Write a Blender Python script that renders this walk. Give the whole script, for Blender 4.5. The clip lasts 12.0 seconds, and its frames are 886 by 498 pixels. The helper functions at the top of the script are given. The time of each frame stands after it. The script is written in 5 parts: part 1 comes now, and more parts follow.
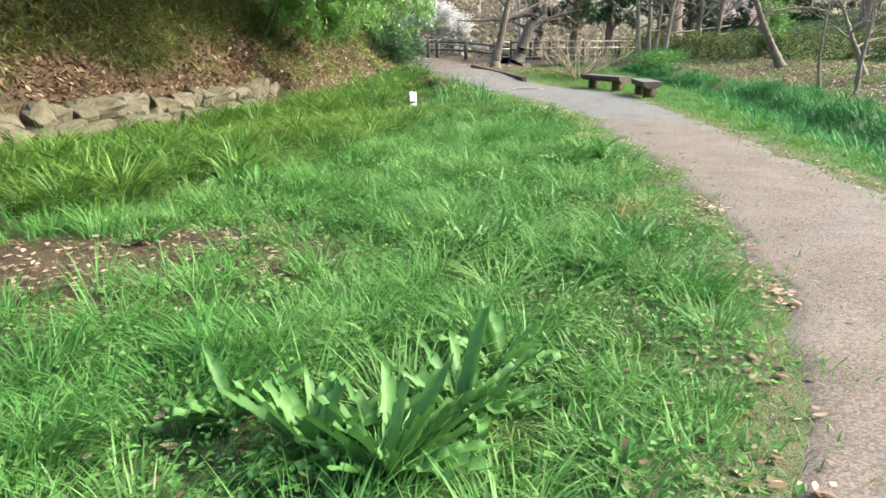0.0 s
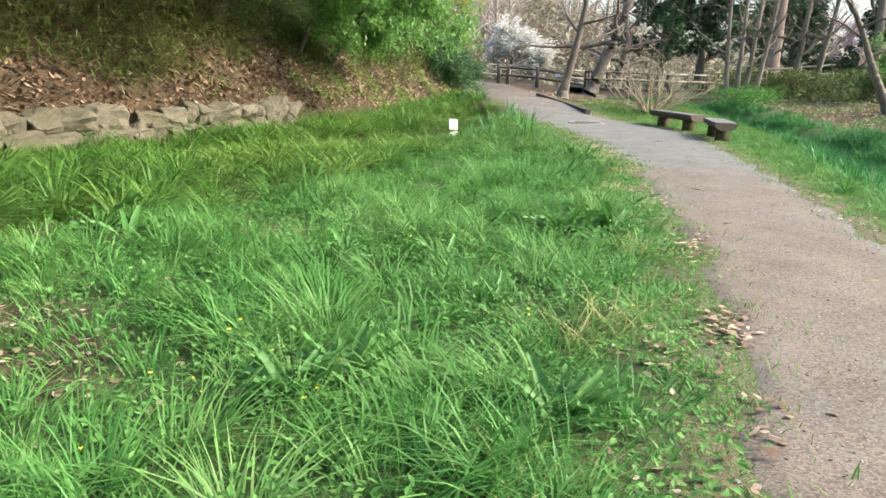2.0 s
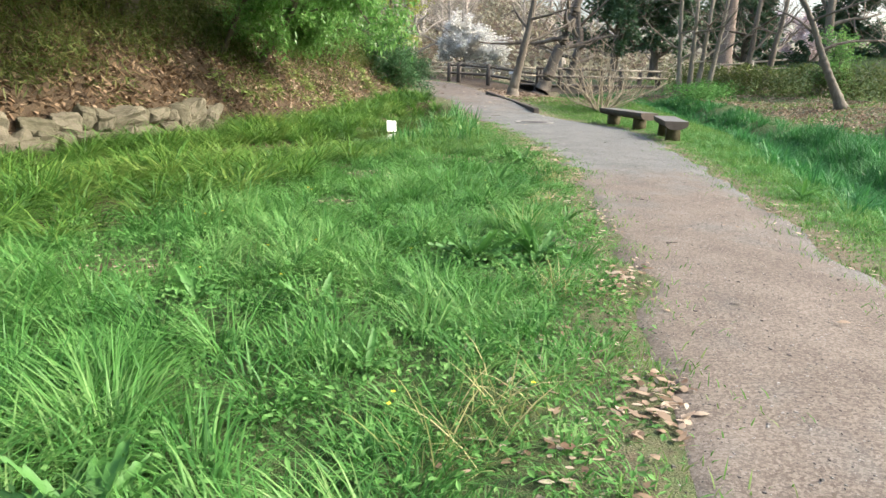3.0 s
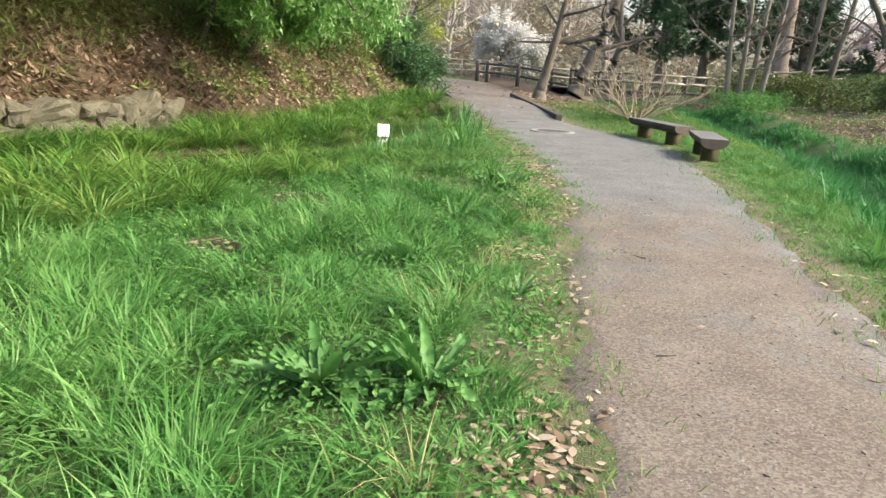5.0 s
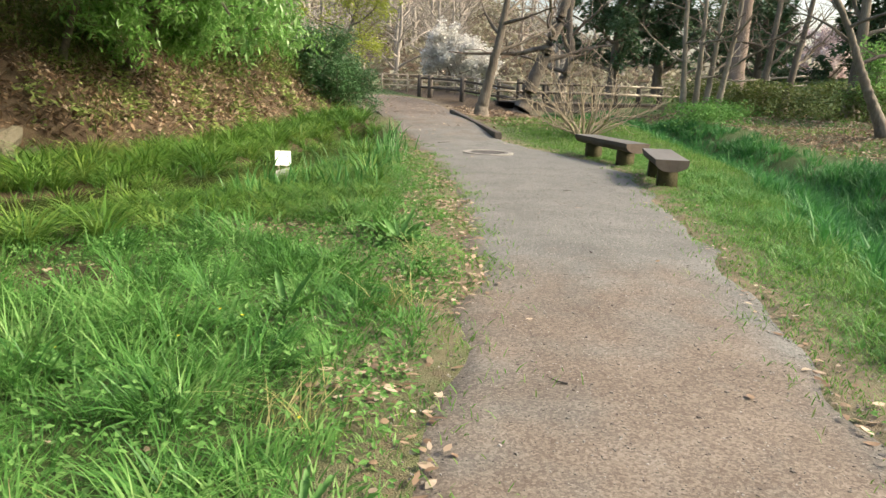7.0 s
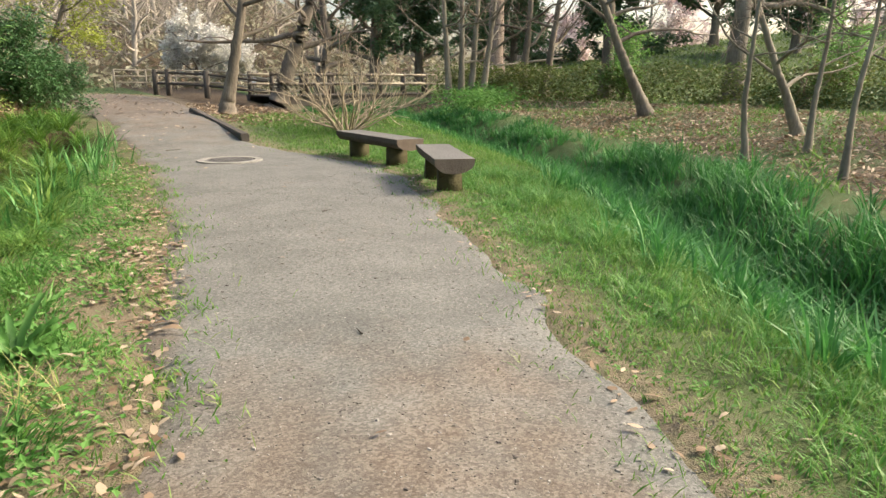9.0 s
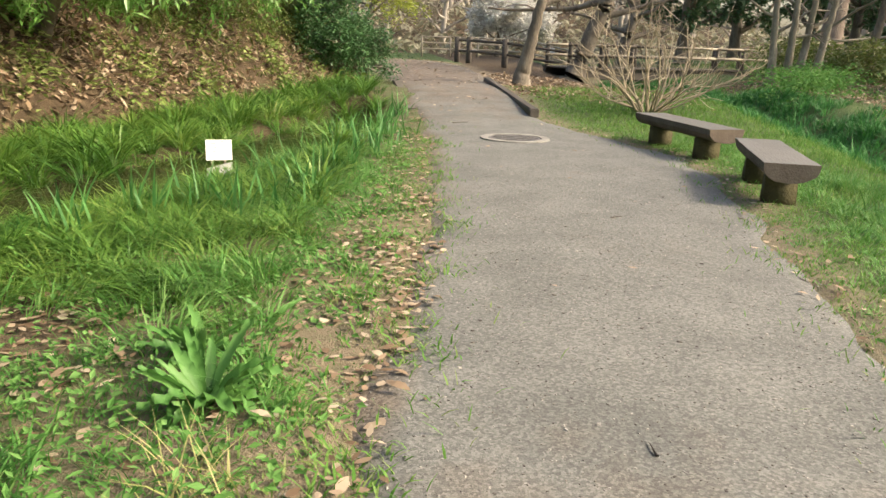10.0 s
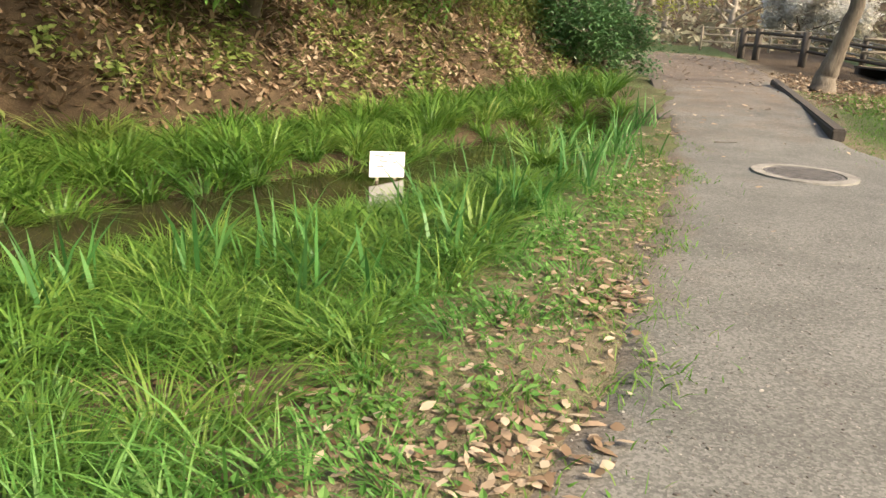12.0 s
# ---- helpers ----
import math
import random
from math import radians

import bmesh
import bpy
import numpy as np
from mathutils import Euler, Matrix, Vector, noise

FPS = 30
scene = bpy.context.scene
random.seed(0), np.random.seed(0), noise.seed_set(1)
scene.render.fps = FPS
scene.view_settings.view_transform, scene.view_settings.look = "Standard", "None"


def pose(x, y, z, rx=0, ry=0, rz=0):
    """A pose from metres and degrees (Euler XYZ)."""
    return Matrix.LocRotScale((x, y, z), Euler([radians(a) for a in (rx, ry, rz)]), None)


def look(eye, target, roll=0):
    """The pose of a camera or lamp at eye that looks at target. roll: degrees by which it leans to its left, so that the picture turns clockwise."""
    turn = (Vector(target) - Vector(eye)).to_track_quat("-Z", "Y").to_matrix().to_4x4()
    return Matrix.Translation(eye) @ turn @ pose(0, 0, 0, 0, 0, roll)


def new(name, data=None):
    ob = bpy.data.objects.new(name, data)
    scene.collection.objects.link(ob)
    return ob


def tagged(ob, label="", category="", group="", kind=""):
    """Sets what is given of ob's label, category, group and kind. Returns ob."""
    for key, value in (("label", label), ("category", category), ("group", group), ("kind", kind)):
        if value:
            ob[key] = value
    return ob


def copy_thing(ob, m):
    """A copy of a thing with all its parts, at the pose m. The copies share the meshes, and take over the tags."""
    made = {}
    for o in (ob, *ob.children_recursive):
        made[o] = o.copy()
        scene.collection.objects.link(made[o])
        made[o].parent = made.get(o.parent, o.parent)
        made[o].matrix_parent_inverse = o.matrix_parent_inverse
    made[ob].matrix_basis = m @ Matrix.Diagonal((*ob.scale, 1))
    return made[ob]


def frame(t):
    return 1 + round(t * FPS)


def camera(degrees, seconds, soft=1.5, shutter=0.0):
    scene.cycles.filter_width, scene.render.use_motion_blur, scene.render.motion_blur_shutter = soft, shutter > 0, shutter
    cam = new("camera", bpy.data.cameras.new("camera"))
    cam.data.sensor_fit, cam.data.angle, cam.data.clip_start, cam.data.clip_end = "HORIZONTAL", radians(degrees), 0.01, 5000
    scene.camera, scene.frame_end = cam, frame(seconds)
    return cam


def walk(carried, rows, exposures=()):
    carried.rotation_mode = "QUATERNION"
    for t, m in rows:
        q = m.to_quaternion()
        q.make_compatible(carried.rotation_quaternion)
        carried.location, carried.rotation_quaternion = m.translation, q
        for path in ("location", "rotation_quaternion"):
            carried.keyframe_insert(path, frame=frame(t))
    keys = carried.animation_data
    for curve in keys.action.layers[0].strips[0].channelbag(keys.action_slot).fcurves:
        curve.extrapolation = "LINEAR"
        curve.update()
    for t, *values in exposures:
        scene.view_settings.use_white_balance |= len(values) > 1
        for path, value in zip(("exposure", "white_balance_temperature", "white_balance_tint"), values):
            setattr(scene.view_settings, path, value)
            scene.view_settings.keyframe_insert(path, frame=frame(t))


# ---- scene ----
cam = camera(63.0, 12.0)
PATH = [
    (0, (0.323, 0.295, 1.479), (0.767, 2.166, 0.929), -0.6),
    (0.5, (0.761, 0.71, 1.507), (1.175, 2.599, 0.997), 5.0),
    (1, (1.157, 1.186, 1.486), (1.583, 3.075, 0.987), 1.2),
    (1.5, (1.597, 1.694, 1.462), (1.891, 3.625, 1.035), 1.5),
    (2, (2.019, 2.203, 1.441), (2.245, 4.128, 0.951), 2.1),
    (2.5, (2.371, 2.703, 1.462), (2.736, 4.605, 0.965), 2.9),
    (2.7, (2.507, 2.928, 1.444), (2.862, 4.836, 0.961), 2.4),
    (4.3, (3.511, 4.645, 1.472), (3.666, 6.556, 0.902), 1.8),
    (4.5, (3.636, 4.846, 1.44), (3.773, 6.757, 0.865), 2.5),
    (5, (4.029, 5.422, 1.483), (4.243, 7.346, 0.981), 3.5),
    (5.5, (4.401, 5.963, 1.484), (4.621, 7.904, 1.055), 4.7),
    (6, (4.665, 6.55, 1.471), (4.916, 8.482, 1.02), 5.1),
    (6.5, (4.945, 7.139, 1.455), (5.207, 9.071, 1.007), 3.3),
    (7, (5.154, 7.741, 1.456), (5.46, 9.664, 1.0), 2.2),
    (7.2, (5.222, 7.964, 1.48), (5.733, 9.836, 0.996), 1.2),
    (8.8, (6.079, 9.88, 1.383), (7.186, 11.481, 0.923), 1.1),
    (9, (6.146, 10.134, 1.375), (7.017, 11.873, 0.912), 0.2),
    (9.5, (6.299, 10.79, 1.357), (6.685, 12.674, 0.806), 2.3),
    (10, (6.461, 11.435, 1.4), (6.608, 13.352, 0.85), 1.8),
    (10.5, (6.622, 12.094, 1.398), (6.405, 14.008, 0.861), 1.9),
    (11, (6.715, 12.736, 1.401), (6.408, 14.624, 0.814), 2.3),
    (11.5, (6.824, 13.379, 1.404), (6.384, 15.245, 0.834), 2.6),
    (12, (6.855, 14.048, 1.392), (6.319, 15.879, 0.79), 2.8),
]
walk(cam, [(t, look(eye, target, roll)) for t, eye, target, roll in PATH], [(0, 1.72, 6250, 10), (2.5, 1.55, 6250, 10), (5.5, 1.4, 6550, 10), (7, 1.28, 7000, 10), (9, 1.33, 7150, 10), (12, 1.25, 7500, 12)])

# ---- world and sun ----
SUN_TO = Vector((0.78, -0.20, 0.58)).normalized()
world = bpy.data.worlds.new("sky")
scene.world = world
world.use_nodes = True
wn = world.node_tree.nodes
sky = wn.new("ShaderNodeTexSky")
sky.sky_type, sky.sun_disc = "NISHITA", False
sky.sun_elevation = math.asin(SUN_TO.z)
sky.sun_rotation = math.atan2(SUN_TO.x, SUN_TO.y)
sky.air_density, sky.dust_density, sky.ozone_density = 1.0, 4.0, 1.0
wn["Background"].inputs["Strength"].default_value = 0.15
world.node_tree.links.new(sky.outputs[0], wn["Background"].inputs["Color"])
sun = new("sun", bpy.data.lights.new("sun", "SUN"))
sun.data.energy, sun.data.angle, sun.data.color = 2.5, radians(11), (1.0, 0.93, 0.80)
sun.matrix_world = look((0, 0, 40), Vector((0, 0, 40)) - SUN_TO)

# ---- helpers of this scene ----
rng = np.random.default_rng(7)


def mesh_of(name, verts, quads, material, smooth=False):
    """A mesh from arrays of points and four-cornered faces."""
    verts, quads = np.asarray(verts, np.float32).reshape(-1, 3), np.asarray(quads, np.int32).reshape(-1, 4)
    me = bpy.data.meshes.new(name)
    me.vertices.add(len(verts))
    me.vertices.foreach_set("co", verts.ravel())
    me.loops.add(quads.size)
    me.loops.foreach_set("vertex_index", quads.ravel())
    me.polygons.add(len(quads))
    me.polygons.foreach_set("loop_start", np.arange(0, quads.size, 4, dtype=np.int32))
    me.polygons.foreach_set("use_smooth", np.full(len(quads), smooth))
    me.materials.append(material)
    me.update(calc_edges=True)
    return me


def part(name, me, parent, label=""):
    ob = new(name, me)
    ob.parent = parent
    if label:
        ob["label"] = label
    return ob


def stuff(name, me, label, category):
    return tagged(new(name, me), label, category, kind="stuff")


def bm_mesh(name, bm, material, smooth=False):
    me = bpy.data.meshes.new(name)
    bm.to_mesh(me)
    bm.free()
    me.materials.append(material)
    for p in me.polygons:
        p.use_smooth = smooth
    return me


def box(sx, sy, sz, bevel=0.01, jitter=0.0, seed=0):
    """A bevelled, slightly uneven block with its base at z = 0."""
    bm = bmesh.new()
    bmesh.ops.create_cube(bm, size=1)
    for v in bm.verts:
        v.co = Vector((v.co.x * sx, v.co.y * sy, (v.co.z + 0.5) * sz))
    if bevel:
        bmesh.ops.bevel(bm, geom=bm.edges[:], offset=bevel, segments=2, affect="EDGES")
    if jitter:
        for v in bm.verts:
            v.co += jitter * noise.noise_vector(v.co * 6 + Vector((seed, seed, 0)))
    return bm


def smooth(a):
    a = np.clip(a, 0, 1)
    return a * a * (3 - 2 * a)


def wav(x, y, s=1.0, k=0):
    """Soft unevenness between about -1 and 1, with features of about s metres."""
    x, y = np.asarray(x) / s, np.asarray(y) / s
    return (np.sin(1.7 * x + 0.9 * y + k) + np.sin(-1.1 * x + 2.1 * y + 2.3 * k) + np.sin(2.9 * x + 1.3 * y + 4.1 * k)
            + 0.7 * np.sin(3.7 * y - 2.6 * x + k * 1.7)) / 3.0


def along(x, y, line):
    """Distance to a line of points, positive on its left side."""
    x, y = np.asarray(x, float), np.asarray(y, float)
    best = np.full(x.shape, 1e9)
    side = np.ones(x.shape)
    for (ax, ay), (bx, by) in zip(line, line[1:]):
        dx, dy = bx - ax, by - ay
        u = np.clip(((x - ax) * dx + (y - ay) * dy) / (dx * dx + dy * dy), 0, 1)
        ex, ey = x - ax - u * dx, y - ay - u * dy
        d = np.hypot(ex, ey)
        c = dx * ey - dy * ex
        near = d < best
        best = np.where(near, d, best)
        side = np.where(near, np.where(c >= 0, 1.0, -1.0), side)
    return best * side


# ---- plan of the ground ----
TOE = [(-40, -22), (-14, 3), (-7, 9.2), (-3.3, 12.5), (-1.8, 14.8), (-0.7, 16.3), (0.6, 19.2), (1.6, 21.2), (2.2, 22.5), (3.8, 25.1),
       (5.3, 28.0), (6.0, 30.4), (5.2, 33.2), (2.0, 36.0), (-6.0, 38.5), (-40, 46)]
STREAM = [(-20, 0.0), (-9, 6.6), (-4.5, 10.8), (-1.6, 13.2), (1.0, 15.2), (2.9, 17.3), (4.1, 19.6), (4.8, 21.9), (5.4, 24.0), (5.8, 25.2)]
DITCH = [(1.5, -14), (5.5, -3), (8.3, 6.0), (10.2, 11.0), (11.4, 14.2), (12.5, 16.5), (13.7, 19.1), (14.6, 22.6), (14.9, 27), (14.5, 32), (14.3, 36), (14.9, 42), (20, 70)]
HEDGE = [(19.5, 44), (19.8, 37), (20.9, 31.6), (24.2, 25.6), (26, 19), (26, 4), (22, -20)]
SEDGE_EDGE = [(-14, -4), (-4, 5.0), (-1.9, 6.9), (-0.6, 7.9), (1.3, 10.3), (2.4, 12.2), (3.6, 14.3), (4.5, 15.6), (5.5, 16.3), (6.0, 17.8), (6.4, 21.5), (6.7, 28)]
LEFT_Y = [-14, -4, 2.05, 2.96, 3.81, 5.35, 7.9, 9.2, 10.7, 12.6, 14.1, 16.0, 18.7, 21.9, 25.0, 30.0, 33.0, 36.0, 39.0, 42.0, 46.0]
LEFT_X = [-10.5, -2.5, 2.0, 2.73, 3.28, 3.99, 4.95, 5.3, 5.65, 6.2, 6.45, 6.7, 6.85, 7.05, 6.98, 6.72, 6.0, 3.6, 0.0, -5, -12]
RIGHT_Y = [-14, -4, 2.0, 6.03, 7.84, 9.07, 10.6, 12.0, 13.5, 14.85, 16.7, 17.8, 19.5, 21.0, 22.6, 24.3, 28.0, 33.0, 36.0, 39.0, 42.0, 46.0]
RIGHT_X = [-7.0, 0.5, 4.0, 6.1, 6.65, 7.1, 7.61, 8.03, 8.51, 8.9, 9.4, 9.75, 10.15, 10.35, 9.95, 9.1, 8.95, 9.1, 8.9, 7.9, 4.0, -3.0]


def left_edge(y):
    return np.interp(y, LEFT_Y, LEFT_X)


def right_edge(y):
    return np.interp(y, RIGHT_Y, RIGHT_X)


def within_path(x, y):
    """How far inside the path's ragged edges a place lies."""
    return np.minimum(x - left_edge(y), right_edge(y) - x) + 0.10 * wav(x, y, 0.55, 70)


def height(x, y, detail=True):
    """The ground's height: level by the water, rising to the far end, the wooded bank, the ditch and the far lawn."""
    x, y = np.asarray(x, float), np.asarray(y, float)
    base = 0.40 * smooth((y - 22.0) / 6.6) + 0.32 * smooth((y - 30) / 9)
    ditch = along(x, y, DITCH)
    east = np.clip(-ditch, 0, 1e9)
    z = np.maximum(base, 0.55 * smooth((east - 0.9) / 5.5))
    z = z - 0.55 * np.exp(-(ditch / (0.75 + 1.3 * smooth((y - 29) / 4))) ** 2) * smooth((y + 14) / 10) - 0.06 * smooth((x - right_edge(y) - 0.2) / 1.5) * (ditch > 0)
    lawn = np.clip(along(x, y, HEDGE) - 0.5, 0, 1e9) * (y < 44)
    z = z + np.where(lawn > 0, 0.13 * np.minimum(lawn, 28), 0)
    stream = np.abs(along(x, y, STREAM))
    z = z - (0.12 + 0.24 * smooth((y - 13.5) / 2) + base) * np.exp(-(stream / 0.72) ** 4) * smooth((27.2 - y) / 0.6)
    bog = smooth((left_edge(y) - x - 0.4) / 1.5) * smooth((25 - y) / 4)
    z = z - 0.05 * bog
    bank = along(x, y, TOE)
    b = np.clip(bank, 0, 1e9)
    rise = 0.80 * np.minimum(b, 7) + 0.25 * np.clip(b - 7, 0, 25)
    rise = rise * smooth((y + 30) / 30) + 0.36 * smooth(b / 0.22) * smooth((24.5 - y) / 3)
    z = z + rise
    z = z + 0.22 * np.clip(y - 68, 0, 90) * smooth((62 - x) / 34)
    if detail:
        z = z + 0.018 * wav(x, y, 0.35) + 0.012 * wav(x, y, 0.11, 2) + np.clip(b, 0, 1) * 0.10 * wav(x, y, 0.8, 3) + 0.06 * smooth((east - 2) / 3) * wav(x, y, 1.3, 5)
        inside = within_path(x, y)
        z = z + 0.016 * wav(x, y, 0.4, 8) * np.exp(-(inside / 0.4) ** 2) - 0.05 * smooth((inside + 0.1) / 0.25)
    return z


def path_height(x, y):
    inside = within_path(x, y)
    return height(x, y, False) - 0.07 + 0.08 * smooth((inside + 0.3) / 0.42) + 0.02 * smooth(inside / 0.9) + 0.0015 * wav(x, y, 0.5, 1)


# ---- materials ----
def material(name, colours, scale=8.0, rough=0.8, bump=0.2, bump_scale=60.0, island=0.0, objects=0.0, translucent=0.0, stretch=(1, 1, 1), metal=0.0, fine=0.35, voronoi=False, spec=0.3, tone=0.0):
    """A surface whose colour wanders through the given colours at two scales, with relief; island or objects: how much single pieces differ; tone: how much whole clumps do."""
    m = bpy.data.materials.new(name)
    m.use_nodes = True
    nt = m.node_tree
    n, link = nt.nodes, nt.links.new
    b = n["Principled BSDF"]
    b.inputs["Roughness"].default_value, b.inputs["Metallic"].default_value = rough, metal
    b.inputs["Specular IOR Level"].default_value = spec
    co = n.new("ShaderNodeNewGeometry") if not objects else n.new("ShaderNodeTexCoord")
    mp = n.new("ShaderNodeMapping")
    mp.inputs["Scale"].default_value = stretch
    link(co.outputs["Position" if not objects else "Object"], mp.inputs[0])
    big, small = n.new("ShaderNodeTexNoise"), n.new("ShaderNodeTexNoise")
    big.inputs["Scale"].default_value, small.inputs["Scale"].default_value = scale, bump_scale
    big.inputs["Detail"].default_value, small.inputs["Detail"].default_value = 5, 4
    link(mp.outputs[0], big.inputs["Vector"]), link(mp.outputs[0], small.inputs["Vector"])
    mix = n.new("ShaderNodeMix")
    mix.inputs["Factor"].default_value = fine
    link(big.outputs["Fac"], mix.inputs["A"]), link(small.outputs["Fac"], mix.inputs["B"])
    value = mix.outputs["Result"]
    if island or objects:
        r = n.new("ShaderNodeNewGeometry" if island else "ShaderNodeObjectInfo")
        mix2 = n.new("ShaderNodeMix")
        mix2.inputs["Factor"].default_value = island or objects
        link(value, mix2.inputs["A"]), link(r.outputs["Random Per Island" if island else "Random"], mix2.inputs["B"])
        value = mix2.outputs["Result"]
    if tone:
        own, mix3 = n.new("ShaderNodeAttribute"), n.new("ShaderNodeMix")
        own.attribute_name = "tone"
        mix3.inputs["Factor"].default_value = tone
        link(value, mix3.inputs["A"]), link(own.outputs["Fac"], mix3.inputs["B"])
        value = mix3.outputs["Result"]
    ramp = n.new("ShaderNodeValToRGB")
    e = ramp.color_ramp.elements
    lo, hi = (0.08, 0.92) if island or objects else (0.33, 0.67)
    for i, c in enumerate(colours):
        at = lo + (hi - lo) * i / max(1, len(colours) - 1)
        k = e[i] if i < 2 else e.new(at)
        k.position, k.color = at, (*c, 1)
    link(value, ramp.inputs[0])
    link(ramp.outputs[0], b.inputs["Base Color"])
    if bump:
        bp = n.new("ShaderNodeBump")
        bp.inputs["Strength"].default_value, bp.inputs["Distance"].default_value = bump, 0.02
        src = small
        if voronoi:
            src = n.new("ShaderNodeTexVoronoi")
            src.inputs["Scale"].default_value = bump_scale
            link(mp.outputs[0], src.inputs["Vector"])
        link(src.outputs[0], bp.inputs["Height"]), link(bp.outputs[0], b.inputs["Normal"])
    if translucent:
        t = n.new("ShaderNodeBsdfTranslucent")
        ms = n.new("ShaderNodeMixShader")
        ms.inputs[0].default_value = translucent
        link(ramp.outputs[0], t.inputs[0])
        link(b.outputs[0], ms.inputs[1]), link(t.outputs[0], ms.inputs[2])
        link(ms.outputs[0], n["Material Output"].inputs["Surface"])
    return m


def blend_by(m_name, attribute, first, second, soft=(0.35, 0.65), scale=9.0, grain=(5.0, 95.0, 1.0, 0.62)):
    """A ground that turns from one set of colours into another where the painted attribute grows, along a ragged edge."""
    m = material(m_name, first, grain[0], 0.9, grain[2], grain[1], fine=grain[3])
    nt = m.node_tree
    n, link = nt.nodes, nt.links.new
    b = n["Principled BSDF"]
    old = b.inputs["Base Color"].links[0].from_socket
    value = old.node.inputs[0].links[0].from_socket
    if len(grain) > 4:
        cells, sep, mixed = n.new("ShaderNodeTexVoronoi"), n.new("ShaderNodeSeparateColor"), n.new("ShaderNodeMix")
        cells.inputs["Scale"].default_value = grain[4]
        spot = n.new("ShaderNodeNewGeometry")
        link(spot.outputs["Position"], cells.inputs["Vector"]), link(cells.outputs["Color"], sep.inputs[0])
        mixed.inputs["Factor"].default_value = 0.27
        link(value, mixed.inputs["A"]), link(sep.outputs[0], mixed.inputs["B"])
        value = mixed.outputs["Result"]
        link(value, old.node.inputs[0])
    ramp = n.new("ShaderNodeValToRGB")
    for i, c in enumerate(second):
        at = 0.33 + 0.34 * i / (len(second) - 1)
        k = ramp.color_ramp.elements[i] if i < 2 else ramp.color_ramp.elements.new(at)
        k.position, k.color = at, (*c, 1)
    link(value, ramp.inputs[0])
    at = n.new("ShaderNodeAttribute")
    at.attribute_name = attribute
    edge = n.new("ShaderNodeTexNoise")
    edge.inputs["Scale"].default_value, edge.inputs["Detail"].default_value = scale, 6
    geo = n.new("ShaderNodeNewGeometry")
    link(geo.outputs["Position"], edge.inputs["Vector"])
    add = n.new("ShaderNodeMath")
    add.operation = "MULTIPLY_ADD"
    link(edge.outputs["Fac"], add.inputs[0])
    add.inputs[1].default_value = 0.9
    link(at.outputs["Fac"], add.inputs[2])
    mr = n.new("ShaderNodeMapRange")
    mr.inputs["From Min"].default_value, mr.inputs["From Max"].default_value = soft[0] + 0.45, soft[1] + 0.45
    link(add.outputs[0], mr.inputs["Value"])
    mx = n.new("ShaderNodeMix")
    mx.data_type = "RGBA"
    link(mr.outputs[0], mx.inputs["Factor"])
    link(old, mx.inputs["A"]), link(ramp.outputs[0], mx.inputs["B"])
    link(mx.outputs["Result"], b.inputs["Base Color"])
    return m


GROUND = blend_by("soil", "litter", [(0.035, 0.06, 0.015), (0.06, 0.10, 0.025), (0.10, 0.11, 0.045)], [(0.028, 0.019, 0.011), (0.07, 0.047, 0.026), (0.15, 0.108, 0.062)])


def dry_earth(m, attribute, colour):
    """Pale trodden earth where the attribute grows, broken up by a fine noise."""
    n, link = m.node_tree.nodes, m.node_tree.links.new
    base = n["Principled BSDF"].inputs["Base Color"]
    at, ns, mul, mx = n.new("ShaderNodeAttribute"), n.new("ShaderNodeTexNoise"), n.new("ShaderNodeMath"), n.new("ShaderNodeMix")
    at.attribute_name = attribute
    ns.inputs["Scale"].default_value, ns.inputs["Detail"].default_value = 14.0, 6
    geo = n.new("ShaderNodeNewGeometry")
    link(geo.outputs["Position"], ns.inputs["Vector"])
    mul.operation, mul.use_clamp = "MULTIPLY", True
    link(at.outputs["Fac"], mul.inputs[0]), link(ns.outputs["Fac"], mul.inputs[1])
    mx.data_type = "RGBA"
    link(mul.outputs[0], mx.inputs["Factor"]), link(base.links[0].from_socket, mx.inputs["A"])
    mx.inputs["B"].default_value = (*colour, 1)
    link(mx.outputs["Result"], base)


dry_earth(GROUND, "dry", (0.22, 0.175, 0.115))
GRAVEL = blend_by("gravel", "red", [(0.093, 0.092, 0.082), (0.14, 0.138, 0.124), (0.222, 0.217, 0.195)], [(0.095, 0.074, 0.056), (0.15, 0.12, 0.092), (0.235, 0.197, 0.158)], (0.25, 0.75), 2.6, (1.7, 150.0, 0.28, 0.55, 85.0))
PEBBLE = material("pebble", [(0.08, 0.07, 0.06), (0.14, 0.125, 0.105), (0.21, 0.195, 0.17), (0.38, 0.355, 0.31)], island=0.9, rough=0.75, bump=0)
LAWN = material("lush_grass", [(0.022, 0.080, 0.018), (0.055, 0.175, 0.034), (0.10, 0.265, 0.052), (0.19, 0.35, 0.095), (0.27, 0.38, 0.13)], 3.0, 0.5, 0, island=0.5, translucent=0.36, spec=0.3, tone=0.5)
LAWN_EAST = material("verge_grass", [(0.035, 0.105, 0.018), (0.075, 0.20, 0.03), (0.13, 0.275, 0.05), (0.23, 0.30, 0.095), (0.30, 0.31, 0.13)], 2.2, 0.6, 0, island=0.4, translucent=0.35, spec=0.2, fine=0.2)
SEDGE = material("sedge", [(0.020, 0.066, 0.012), (0.055, 0.15, 0.024), (0.115, 0.235, 0.038), (0.21, 0.31, 0.065), (0.34, 0.36, 0.12)], 3.0, 0.45, 0, island=0.5, translucent=0.34, spec=0.35, tone=0.5)
